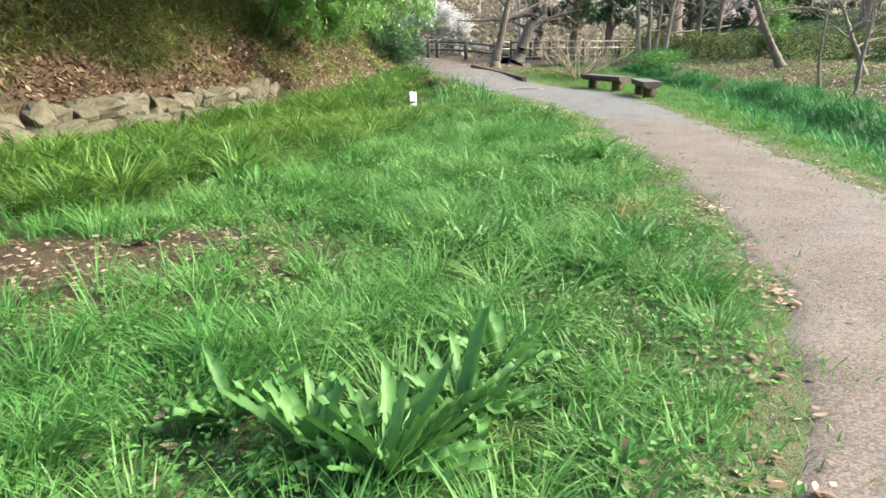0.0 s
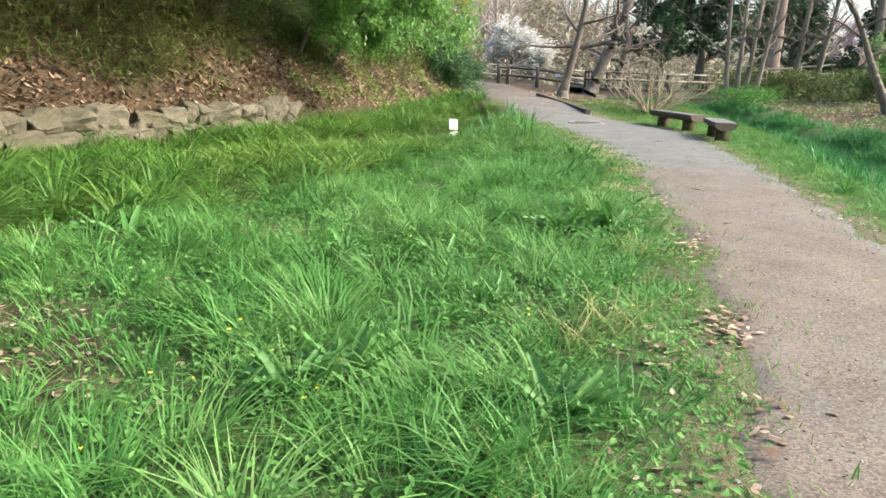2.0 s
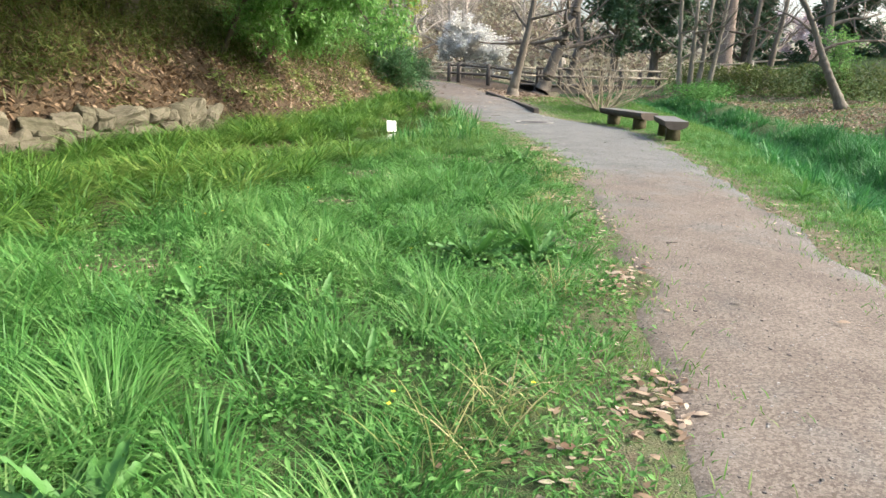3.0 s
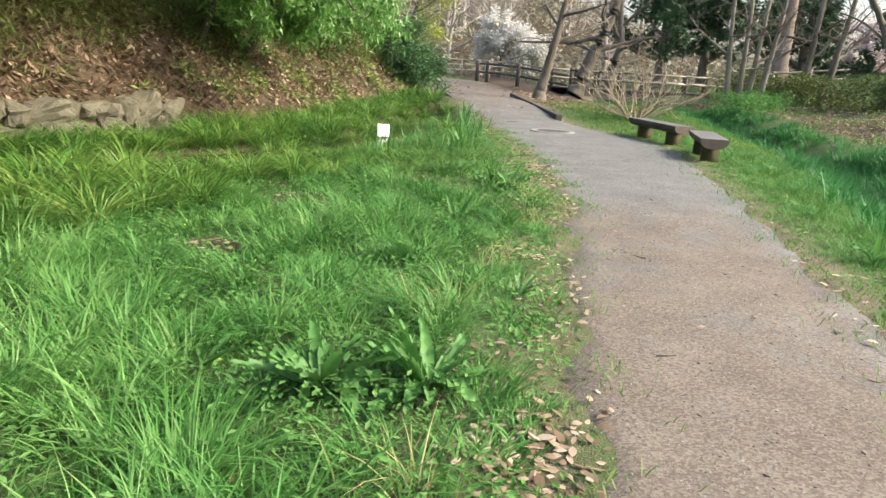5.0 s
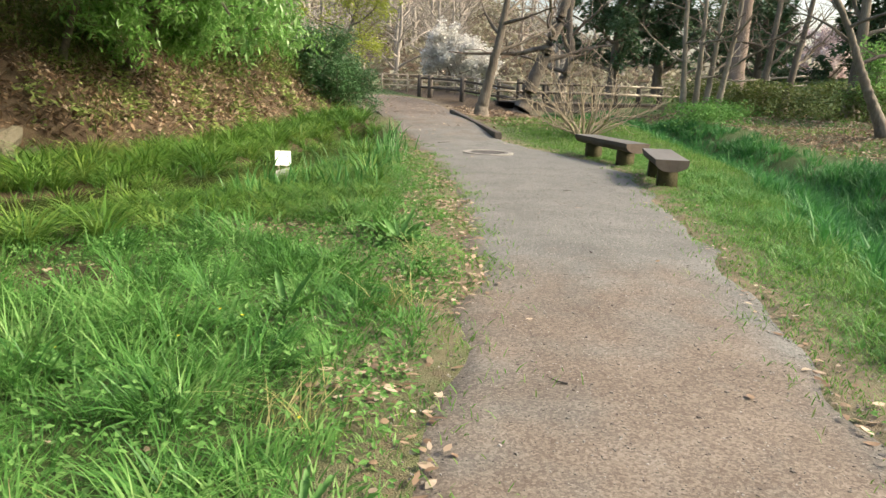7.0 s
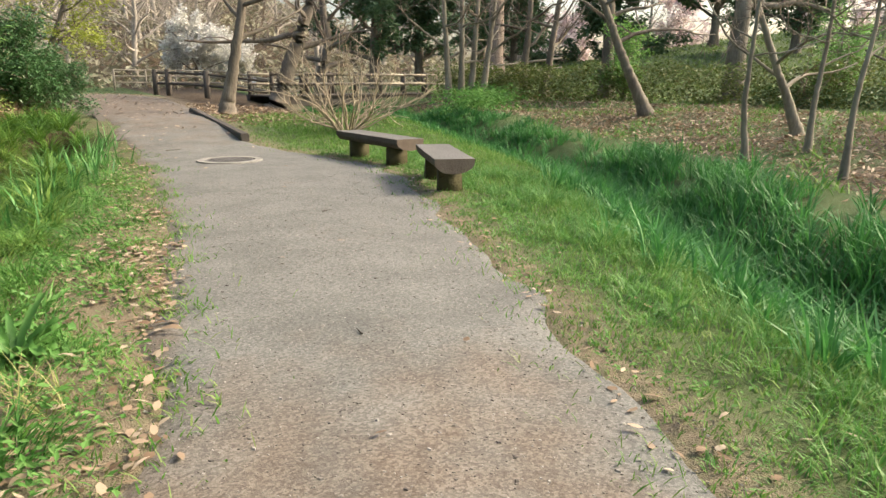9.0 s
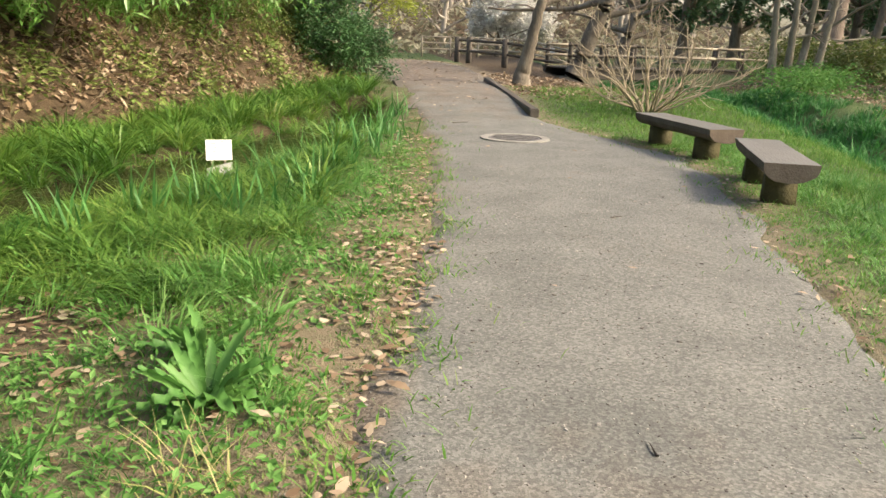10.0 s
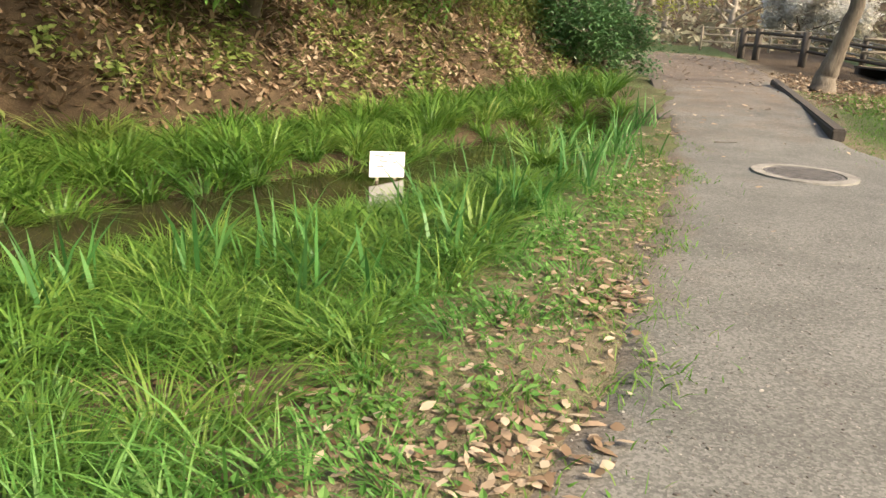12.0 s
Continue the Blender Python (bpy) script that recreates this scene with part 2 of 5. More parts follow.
IRIS = material("iris_leaf", [(0.035, 0.13, 0.032), (0.075, 0.225, 0.055), (0.13, 0.30, 0.085)], 1.0, 0.45, 0, island=0.7, translucent=0.35)
REED = material("reed", [(0.018, 0.075, 0.022), (0.04, 0.16, 0.04), (0.075, 0.25, 0.06), (0.13, 0.33, 0.09)], 2.5, 0.5, 0, island=0.5, translucent=0.35, tone=0.4)
WEED = material("weed_leaf", [(0.045, 0.125, 0.026), (0.085, 0.215, 0.045), (0.14, 0.29, 0.075), (0.19, 0.33, 0.105)], 3.5, 0.65, 0, island=0.6, translucent=0.35, spec=0.15)
BANK_LEAF = material("pale_seedling_leaf", [(0.10, 0.16, 0.035), (0.19, 0.28, 0.07), (0.30, 0.37, 0.12), (0.40, 0.42, 0.18)], 2.5, 0.6, 0, island=0.6, translucent=0.35, spec=0.2)
DOCK = material("dock_leaf", [(0.058, 0.16, 0.031), (0.092, 0.23, 0.048), (0.145, 0.30, 0.078)], 7.0, 0.5, 0.12, 40, objects=0.5, translucent=0.3, spec=0.35, fine=0.15)
STRAW = material("straw", [(0.22, 0.26, 0.07), (0.33, 0.33, 0.12), (0.42, 0.37, 0.18)], 1.0, 0.6, 0, island=0.8, translucent=0.3)
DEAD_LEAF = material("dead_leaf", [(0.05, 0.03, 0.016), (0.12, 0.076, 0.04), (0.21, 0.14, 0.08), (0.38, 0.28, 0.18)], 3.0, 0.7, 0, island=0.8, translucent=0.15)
BAMBOO_LEAF = material("bamboo_leaf", [(0.035, 0.068, 0.013), (0.08, 0.12, 0.024), (0.15, 0.175, 0.05), (0.28, 0.245, 0.10)], 0.9, 0.45, 0, island=0.5, translucent=0.35)
GLOSS_LEAF = material("evergreen_leaf", [(0.10, 0.23, 0.045), (0.17, 0.36, 0.08), (0.30, 0.48, 0.16)], 0.6, 0.35, 0, island=0.7, translucent=0.48, spec=0.5)
DARK_LEAF = material("camellia_leaf", [(0.035, 0.10, 0.035), (0.07, 0.165, 0.055), (0.13, 0.24, 0.09)], 1.6, 0.38, 0, island=0.6, translucent=0.25, spec=0.5)
CONIFER = material("conifer_leaf", [(0.05, 0.10, 0.05), (0.085, 0.155, 0.075), (0.13, 0.20, 0.10)], 0.5, 0.6, 0, island=0.6, translucent=0.2)
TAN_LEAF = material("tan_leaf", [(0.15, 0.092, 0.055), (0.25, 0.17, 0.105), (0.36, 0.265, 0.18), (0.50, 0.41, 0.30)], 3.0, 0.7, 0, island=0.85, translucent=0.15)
FAR_GRASS = material("mown_grass", [(0.10, 0.16, 0.045), (0.16, 0.24, 0.07), (0.24, 0.30, 0.11)], 0.4, 0.7, 0, island=0.5, translucent=0.3)
BUTTERCUP = material("yellow_petal", [(0.70, 0.55, 0.02), (0.80, 0.65, 0.04)], 2.0, 0.5, 0, island=0.5)
# Dry undergrowth colours, lightened to carry the distance haze.
HAZED_HILL_LEAF = material("hazed_dry_undergrowth", [(0.20, 0.19, 0.12), (0.29, 0.275, 0.185), (0.38, 0.36, 0.26)], 0.3, 0.8, 0, island=0.6, translucent=0.25)
# Distant haze mixed into the base colours of far bark and twigs.
HAZED_BARK = material("hazed_far_bark", [(0.24, 0.21, 0.17), (0.33, 0.295, 0.245), (0.43, 0.39, 0.33)], 1.0, 0.9, 0.3, 12)
HAZED_TWIG = material("hazed_far_twig", [(0.26, 0.22, 0.18), (0.35, 0.31, 0.26), (0.45, 0.40, 0.34)], 1.0, 0.9, 0, island=0.5)
YELLOW_LEAF = material("spring_leaf", [(0.20, 0.25, 0.035), (0.30, 0.35, 0.055), (0.42, 0.46, 0.10)], 0.5, 0.5, 0, island=0.7, translucent=0.4)
BLOSSOM = material("white_petal", [(0.66, 0.63, 0.56), (0.78, 0.76, 0.70), (0.85, 0.84, 0.80)], 0.5, 0.6, 0, island=0.7, translucent=0.3)
PINK = material("pale_pink_petal", [(0.62, 0.50, 0.50), (0.74, 0.64, 0.63), (0.82, 0.75, 0.74)], 0.5, 0.6, 0, island=0.7, translucent=0.3)
BARK = material("bark", [(0.075, 0.060, 0.045), (0.15, 0.125, 0.095), (0.24, 0.21, 0.165)], 3.0, 0.9, 0.9, 28, stretch=(1, 1, 0.25))
PALE_BARK = material("pale_bark", [(0.13, 0.11, 0.08), (0.22, 0.19, 0.14), (0.33, 0.29, 0.22)], 3.0, 0.85, 0.7, 26, stretch=(1, 1, 0.3))
RED_BARK = material("cedar_bark", [(0.15, 0.11, 0.085), (0.25, 0.19, 0.15), (0.36, 0.29, 0.24)], 2.0, 0.9, 1.0, 24, stretch=(1, 1, 0.12))
TWIG = material("twig", [(0.13, 0.10, 0.075), (0.23, 0.18, 0.14), (0.33, 0.27, 0.21)], 2.0, 0.85, 0, island=0.6)
PALE_TWIG = material("shrub_twig", [(0.20, 0.155, 0.10), (0.32, 0.26, 0.18), (0.44, 0.37, 0.27)], 2.0, 0.8, 0, island=0.6)
OLD_WOOD = material("weathered_wood", [(0.05, 0.042, 0.035), (0.10, 0.085, 0.07), (0.17, 0.15, 0.125)], 5.0, 0.85, 0.8, 35, objects=0.25, stretch=(0.3, 1, 1))
SEAT_TOP = material("worn_plank_top", [(0.085, 0.08, 0.07), (0.14, 0.13, 0.115), (0.21, 0.195, 0.175)], 6.0, 0.65, 0.6, 40, objects=0.2, stretch=(1, 0.12, 1))
LOG_END = material("sawn_log_end", [(0.09, 0.068, 0.05), (0.16, 0.12, 0.09), (0.24, 0.19, 0.145)], 9.0, 0.85, 0.5, 50, objects=0.2)
MOSSY_LOG = material("lichened_log", [(0.035, 0.032, 0.02), (0.08, 0.07, 0.034), (0.16, 0.135, 0.055)], 7.0, 0.9, 0.7, 40, objects=0.2)
RAIL_WOOD = material("pale_rail", [(0.24, 0.205, 0.15), (0.36, 0.315, 0.24), (0.48, 0.43, 0.34)], 4.0, 0.8, 0.4, 40, objects=0.3)
STONE = material("mossy_stone", [(0.035, 0.042, 0.018), (0.085, 0.078, 0.045), (0.16, 0.14, 0.098), (0.26, 0.23, 0.175)], 6.0, 0.9, 1.0, 22, objects=0.2)
WHITE = material("white_board", [(0.62, 0.62, 0.60), (0.78, 0.78, 0.76), (0.82, 0.82, 0.80)], 9.0, 0.45, 0.05, 60)
INK = material("faded_ink", [(0.10, 0.10, 0.11), (0.25, 0.25, 0.26)], 30.0, 0.6, 0)
IRON = material("cast_iron", [(0.10, 0.095, 0.09), (0.16, 0.15, 0.14), (0.22, 0.20, 0.18)], 12.0, 0.65, 0.5, 60, metal=0.35)
CONCRETE = material("pale_concrete", [(0.17, 0.16, 0.14), (0.25, 0.235, 0.205), (0.32, 0.305, 0.27)], 8.0, 0.9, 0.4, 60)
WATER = material("still_water", [(0.018, 0.014, 0.008), (0.035, 0.027, 0.016), (0.05, 0.04, 0.025)], 1.5, 0.06, 0.02, 6, spec=0.5)

# ---- ground ----


def axis(lo, hi, step, far_lo, far_hi):
    inner = np.arange(lo, hi + step / 2, step)
    out, a, s = [], hi, step
    while a < far_hi:
        s *= 1.18
        a += s
        out.append(a)
    back, a, s = [], lo, step
    while a > far_lo:
        s *= 1.18
        a -= s
        back.append(a)
    return np.array(back[::-1] + list(inner) + out)


def grid(xs, ys):
    gx, gy = np.meshgrid(xs, ys)
    i = np.arange(len(xs) * len(ys)).reshape(len(ys), len(xs))
    q = np.stack([i[:-1, :-1], i[:-1, 1:], i[1:, 1:], i[1:, :-1]], -1).reshape(-1, 4)
    return gx, gy, q


def paint(me, name, values):
    a = me.attributes.new(name, "FLOAT", "POINT")
    a.data.foreach_set("value", np.asarray(values, np.float32).ravel())


def litter_at(x, y):
    """Where dead leaves cover the soil: the wooded bank, the far side of the ditch, the path's margin and bare mud."""
    bank = along(x, y, TOE)
    east = -along(x, y, DITCH)
    l = smooth((bank + 0.1) / 0.5)
    l = np.maximum(l, (0.5 + 0.25 * wav(x, y, 1.4, 12)) * smooth((east - 1.2) / 1.2) * smooth((along(x, y, HEDGE) * -1 + 0.5) / 1.0))
    margin = left_edge(y) - x
    l = np.maximum(l, np.interp(y, [10, 13], [0.45, 0.42]) * np.exp(-((margin - 0.2) / np.interp(y, [10, 13], [0.4, 0.6])) ** 2))
    margin = x - right_edge(y)
    l = np.maximum(l, 0.42 * np.exp(-((margin - 0.1) / 0.35) ** 2))
    for cx, cy, rx, ry in MUD:
        l = np.maximum(l, 1.1 * np.exp(-(((x - cx) / rx) ** 2 + ((y - cy) / ry) ** 2) ** 2))
    # No leaves here: darker soil paints in the dark gaps between sedge tussocks.
    l = np.maximum(l, 0.75 * smooth(along(x, y, SEDGE_EDGE) / 0.5) * (y < 28))
    l = np.maximum(l, 0.8 * smooth((y - 25.5) / 3) * (x > 8.9) * (x < 14))
    l = np.maximum(l, 0.85 * smooth((y - 56) / 8))
    return np.clip(l, 0, 1.1)


MUD = [(-0.85, 5.75, 1.75, 1.15), (4.5, 15.0, 0.65, 0.55), (3.2, 13.2, 0.5, 0.35), (1.3, 8.6, 0.45, 0.3), (5.4, 16.1, 0.6, 0.35), (2.9, 11.2, 0.35, 0.25)]
gx, gy, q = grid(axis(-9, 24, 0.175, -700, 700), axis(-2, 42, 0.175, -700, 700))
me = mesh_of("ground", np.stack([gx, gy, height(gx, gy)], -1), q, GROUND, True)
paint(me, "litter", litter_at(gx, gy))
beside, beyond = left_edge(gy) - gx, gx - right_edge(gy)
paint(me, "dry", np.interp(gy, [4, 11, 13.5, 18, 22], [0.6, 0.9, 2.2, 1.4, 0.5]) * np.exp(-((beside - 0.3) / np.interp(gy, [11, 13.5], [0.35, 1.3])) ** 2) + 1.7 * np.exp(-((beyond - 0.1) / 0.32) ** 2))
tagged(new("ground", me), "damp park soil with grass, dead leaves and mud", "ground", kind="structure")

rows_y, cols = np.arange(-8, 45.01, 0.10), np.linspace(0, 1, 44)
yy, uu = np.meshgrid(rows_y, cols, indexing="ij")
lx = left_edge(yy) - 0.3
rx = right_edge(yy) + 0.3
xx = lx + (rx - lx) * uu
i = np.arange(xx.size).reshape(xx.shape)
q = np.stack([i[:-1, :-1], i[:-1, 1:], i[1:, 1:], i[1:, :-1]], -1)
me = mesh_of("path", np.stack([xx, yy, path_height(xx, yy)], -1), q, GRAVEL, True)
red = np.interp(yy, [0, 9, 12.5, 14, 22, 26, 30, 33, 45], [0.75, 0.8, 0.62, 0.12, 0.1, 0.5, 0.65, 0.95, 1.0]) - 0.5 * smooth((uu - 0.72) / 0.25) + 0.15 * wav(xx, yy, 0.9, 2)
red = np.maximum(red, 0.9 * smooth((0.22 - uu) / 0.2) * (yy < 30) * (yy > 8)) + 0.5 * smooth((uu - 0.9) / 0.08)
paint(me, "red", np.clip(red, 0, 1))
tagged(new("path", me), "trodden gravel footpath, grey with reddish-brown patches", "path", kind="structure")


def ribbon(line, half, z, material_):
    v, q = [], []
    pts = [Vector(p) for p in line]
    for k, p in enumerate(pts):
        d = (pts[min(k + 1, len(pts) - 1)] - pts[max(k - 1, 0)]).normalized()
        s = Vector((-d.y, d.x)) * half
        v += [(*(p + s), z), (*(p - s), z)]
        if k:
            q.append((2 * k - 2, 2 * k - 1, 2 * k + 1, 2 * k))
    return mesh_of("water", v, q, material_)


tagged(new("water", ribbon(STREAM[4:], 0.95, -0.13, WATER)), "still brown water of a narrow stream", "water", kind="structure")
tagged(new("water", ribbon([p for p in DITCH if p[1] < 30], 0.6, -0.53, WATER)), "dark water in a reedy ditch", "water", kind="structure")

# ---- plants in the mass ----


def blades(x, y, tall, wide, lean, droop, seg=2, z=None, turn=None):
    """Grass blades at the given places: each a tapering strip that leans and hangs over."""
    n = len(x)
    z = height(x, y) - 0.01 if z is None else z
    a = rng.uniform(0, 2 * np.pi, n) if turn is None else turn
    f = a + rng.uniform(-0.9, 0.9, n) + np.pi / 2
    t = np.linspace(0, 1, seg + 1)
    out = lean[:, None] * t + droop[:, None] * t ** 2
    up = t - 0.55 * droop[:, None] * t ** 2.2
    w = wide[:, None] * np.array([0.75, 1.0, 0.75, 0.45, 0.1][:seg] + [0.06]) * 0.5
    cx = x[:, None] + np.cos(a)[:, None] * out * tall[:, None]
    cy = y[:, None] + np.sin(a)[:, None] * out * tall[:, None]
    cz = z[:, None] + up * tall[:, None]
    sx, sy = np.cos(f)[:, None] * w, np.sin(f)[:, None] * w
    v = np.stack([np.stack([cx - sx, cy - sy, cz], -1), np.stack([cx + sx, cy + sy, cz], -1)], 2)
    k = np.arange(n)[:, None] * 2 * (seg + 1) + np.arange(seg)[None, :] * 2
    q = np.stack([k, k + 1, k + 3, k + 2], -1)
    return v.reshape(-1, 3), q.reshape(-1, 4)


def spaced(x0, x1, y0, y1, gap):
    """Places about one gap apart, shaken loose."""
    gx_, gy_ = np.meshgrid(np.arange(x0, x1, gap), np.arange(y0, y1, gap))
    return (gx_ + rng.uniform(-0.55, 0.55, gx_.shape) * gap).ravel(), (gy_ + rng.uniform(-0.55, 0.55, gx_.shape) * gap).ravel()


def clumps(name, cx, cy, m, radius, tall, wide, lean, droop, seg, tone, mat_, sway=0.4):
    """Tufts of m blades that spring from one foot and hang outwards; each tuft has a height and a tone of its own."""
    n = len(cx) * m
    rr = np.repeat(np.broadcast_to(radius, cx.shape), m) * np.sqrt(rng.uniform(0, 1, n))
    a = rng.uniform(0, 2 * np.pi, n)
    x_, y_ = np.repeat(cx, m) + rr * np.cos(a), np.repeat(cy, m) + rr * np.sin(a)
    own = np.repeat(rng.uniform(0, 2 * np.pi, len(cx)), m)
    turn = np.arctan2(np.sin(a) + sway * np.sin(own), np.cos(a) + sway * np.cos(own)) + rng.normal(0, 0.35, n)
    h = np.repeat(tall, m) * rng.uniform(0.55, 1.2, n)
    v, q = blades(x_, y_, h, rng.uniform(wide[0], wide[1], n), rng.uniform(lean[0], lean[1], n), rng.uniform(droop[0], droop[1], n), seg, turn=turn)
    me_ = mesh_of(name, v, q, mat_)
    paint(me_, "tone", np.repeat(np.clip(np.repeat(tone, m) + rng.normal(0, 0.06, n), 0, 1), 2 * (seg + 1)))
    return me_


def leaves(p, long, wide, yaw, tilt, fold=0.25, roll=None):
    """Single leaves at points p, each folded along its midrib."""
    n = len(p)
    roll = rng.uniform(-0.6, 0.6, n) if roll is None else roll
    d = np.stack([np.cos(yaw) * np.cos(tilt), np.sin(yaw) * np.cos(tilt), np.sin(tilt)], -1)
    s = np.stack([-np.sin(yaw), np.cos(yaw), 0 * yaw], -1)
    u = np.cross(d, s)
    s2 = s * np.cos(roll)[:, None] + u * np.sin(roll)[:, None]
    u2 = np.cross(d, s2)
    L, W = long[:, None], wide[:, None]
    a = p
    b = p + d * L * 0.45 + s2 * W * 0.5 + u2 * W * fold
    c = p + d * L
    e = p + d * L * 0.45 - s2 * W * 0.5 + u2 * W * fold
    v = np.stack([a, b, c, e], 1)
    return v.reshape(-1, 3), np.arange(4 * n).reshape(-1, 4)


def flat_leaves(p, long, wide, yaw, tilt, curl):
    """Dead leaves: pointed ovals that curl along their length."""
    n = len(p)
    t = np.linspace(0, 1, 4)
    w = wide[:, None] * np.array([0.12, 0.95, 0.85, 0.08]) * 0.5
    d = np.stack([np.cos(yaw), np.sin(yaw)], -1)
    c = p[:, None, :] + 0
    c = np.repeat(c, 4, 1)
    c[:, :, :2] += d[:, None, :] * (long[:, None] * t)[:, :, None]
    c[:, :, 2] += long[:, None] * (np.tan(tilt)[:, None] * t + curl[:, None] * (t - t ** 2))
    s = np.stack([-np.sin(yaw), np.cos(yaw), rng.uniform(-0.35, 0.35, n)], -1)[:, None, :] * w[:, :, None]
    v = np.stack([c - s, c + s], 2)
    k = np.arange(n)[:, None] * 8 + np.arange(3)[None, :] * 2
    return v.reshape(-1, 3), np.stack([k, k + 1, k + 3, k + 2], -1).reshape(-1, 4)


def scatter(n, x0, x1, y0, y1):
    return rng.uniform(x0, x1, n), rng.uniform(y0, y1, n)


def keep(x, y, chance):
    k = rng.uniform(0, 1, len(x)) < chance
    return x[k], y[k]


def mud_at(x, y):
    m = 0 * x
    for cx, cy, rx_, ry_ in MUD:
        m = np.maximum(m, np.exp(-(((x - cx) / rx_) ** 2 + ((y - cy) / ry_) ** 2) ** 2))
    return m




def sedge_zone(x, y):
    """The wet ground on both sides of the stream, up to the foot of the bank."""
    s = along(x, y, SEDGE_EDGE)
    return smooth((s + 0.3 * wav(x, y, 0.7)) / 0.5) * (along(x, y, TOE) < 0.0) * smooth((left_edge(y) - x - 0.55) / 0.4) * (y < 29)


def in_open_water(x, y):
    s = along(x, y, STREAM)
    return (np.abs(s + 0.25) < 0.74 + 0.1 * wav(x, y, 0.4, 9)) & (y > 15.2) & (y < 24)


# dock plants: place, leaf length, number of leaves and how upright they stand
DOCKS = [
        (0.65, 2.5, 0.42, 56, 0.8), (0.1, 3.1, 0.34, 34, 0.6), (1.0, 2.85, 0.42, 44, 0.8), (0.4, 2.75, 0.38, 34, 0.7), (1.3, 3.3, 0.38, 36, 0.7), (1.97, 5.4, 0.34, 34, 0.6), (1.7, 5.2, 0.30, 24, 0.6), (2.85, 4.9, 0.32, 34, 0.6), (2.2, 3.35, 0.17, 8, 0.3), (1.5, 2.4, 0.20, 9, 0.4),
        (-0.65, 6.3, 0.26, 10, 0.1), (-0.2, 8.5, 0.46, 13, 0.3), (0.15, 8.1, 0.38, 9, 0.2), (4.34, 8.5, 0.38, 40, 0.5), (3.84, 8.55, 0.38, 36, 0.3), (3.25, 8.8, 0.28, 8, 0.3), (4.88, 12.15, 0.30, 13, 0.6),
        (4.55, 11.9, 0.25, 10, 0.4), (5.75, 14.05, 0.32, 34, 0.5), (5.62, 14.5, 0.28, 20, 0.4), (5.57, 15.95, 0.16, 7, 0.2), (5.75, 13.1, 0.22, 9, 0.4), (2.65, 7.5, 0.30, 11, 0.7), (1.9, 7.8, 0.28, 11, 0.6),
        (3.65, 8.0, 0.22, 8, 0.5), (5.05, 9.9, 0.20, 9, 0.2), (1.3, 6.2, 0.24, 9, 0.6), (2.9, 6.6, 0.24, 9, 0.5), (8.5, 11.2, 0.30, 11, 0.5), (3.9, 11.3, 0.26, 9, 0.5), (5.3, 12.95, 0.26, 10, 0.5), (5.85, 14.95, 0.2, 8, 0.3),
        (0.3, 4.6, 0.22, 8, 0.4), (1.1, 4.0, 0.20, 8, 0.5), (8.05, 9.4, 0.16, 7, 0.2), (9.2, 13.2, 0.18, 7, 0.2)]


def dock_at(x, y):
    """Near 1 where a dock's leaves keep the grass down."""
    m = 0 * x
    for dx, dy, size, _, _ in DOCKS:
        m = np.maximum(m, np.exp(-(((x - dx) ** 2 + (y - dy) ** 2) / (0.62 * size) ** 2) ** 2))
    return m


# lush grass between the path and the wet ground: a short sward, and tufts standing over it


def lush_zone(x, y):
    edge = left_edge(y) - x
    zone = smooth((edge + 0.15) / 0.5) * (1 - 0.93 * sedge_zone(x, y)) * (1 - 0.95 * mud_at(x, y)) * (edge < 6.8) * (along(x, y, TOE) < 0)
    return zone * np.interp(y, [0, 5, 14, 25], [1, 1, 0.8, 0.4]) * (1 - 0.55 * smooth((y - 14.2) / 0.8) * smooth((1.7 - edge) / 0.5))


x, y = scatter(260000, -3.0, 7.2, 0.6, 25)
x, y = keep(x, y, lush_zone(x, y) * np.clip(0.6 + 0.5 * wav(x, y, 0.4, 4), 0.1, 1))
edge = left_edge(y) - x
tall = (0.03 + 0.05 * smooth((edge - 0.05) / 1.3)) * rng.uniform(0.55, 1.35, len(x))
v, q = blades(x, y, tall, rng.uniform(0.004, 0.010, len(x)), rng.uniform(0.1, 0.8, len(x)), rng.uniform(0.1, 0.6, len(x)))
me = mesh_of("short_grass", v, q, LAWN)
paint(me, "tone", np.repeat(np.clip(0.42 + 0.3 * wav(x, y, 0.6, 44), 0, 1), 6))
stuff("short_grass", me, "short green sward under the taller grass", "grass")

cx, cy = spaced(-3.0, 7.0, 0.9, 24, 0.125)
cx, cy = keep(cx, cy, lush_zone(cx, cy) * np.clip(0.5 + 0.9 * wav(cx, cy, 0.6, 6), 0.07, 1) * smooth((left_edge(cy) - cx) / 0.4) * (1 - 0.92 * dock_at(cx, cy)))
edge = left_edge(cy) - cx
tall = (0.06 + 0.15 * smooth((edge - 0.1) / 1.1)) * rng.uniform(0.6, 1.5, len(cx)) * (1 + 0.5 * wav(cx, cy, 0.75, 16))
tone = 0.52 + 0.24 * wav(cx, cy, 0.9, 26) + rng.uniform(-0.22, 0.22, len(cx))
stuff("lush_grass", clumps("lush_grass", cx, cy, 32, 0.12, tall, (0.005, 0.0125), (0.08, 0.6), (0.2, 1.05), 3, tone, LAWN, 1.3), "lush bright green spring grass beside the path", "grass")

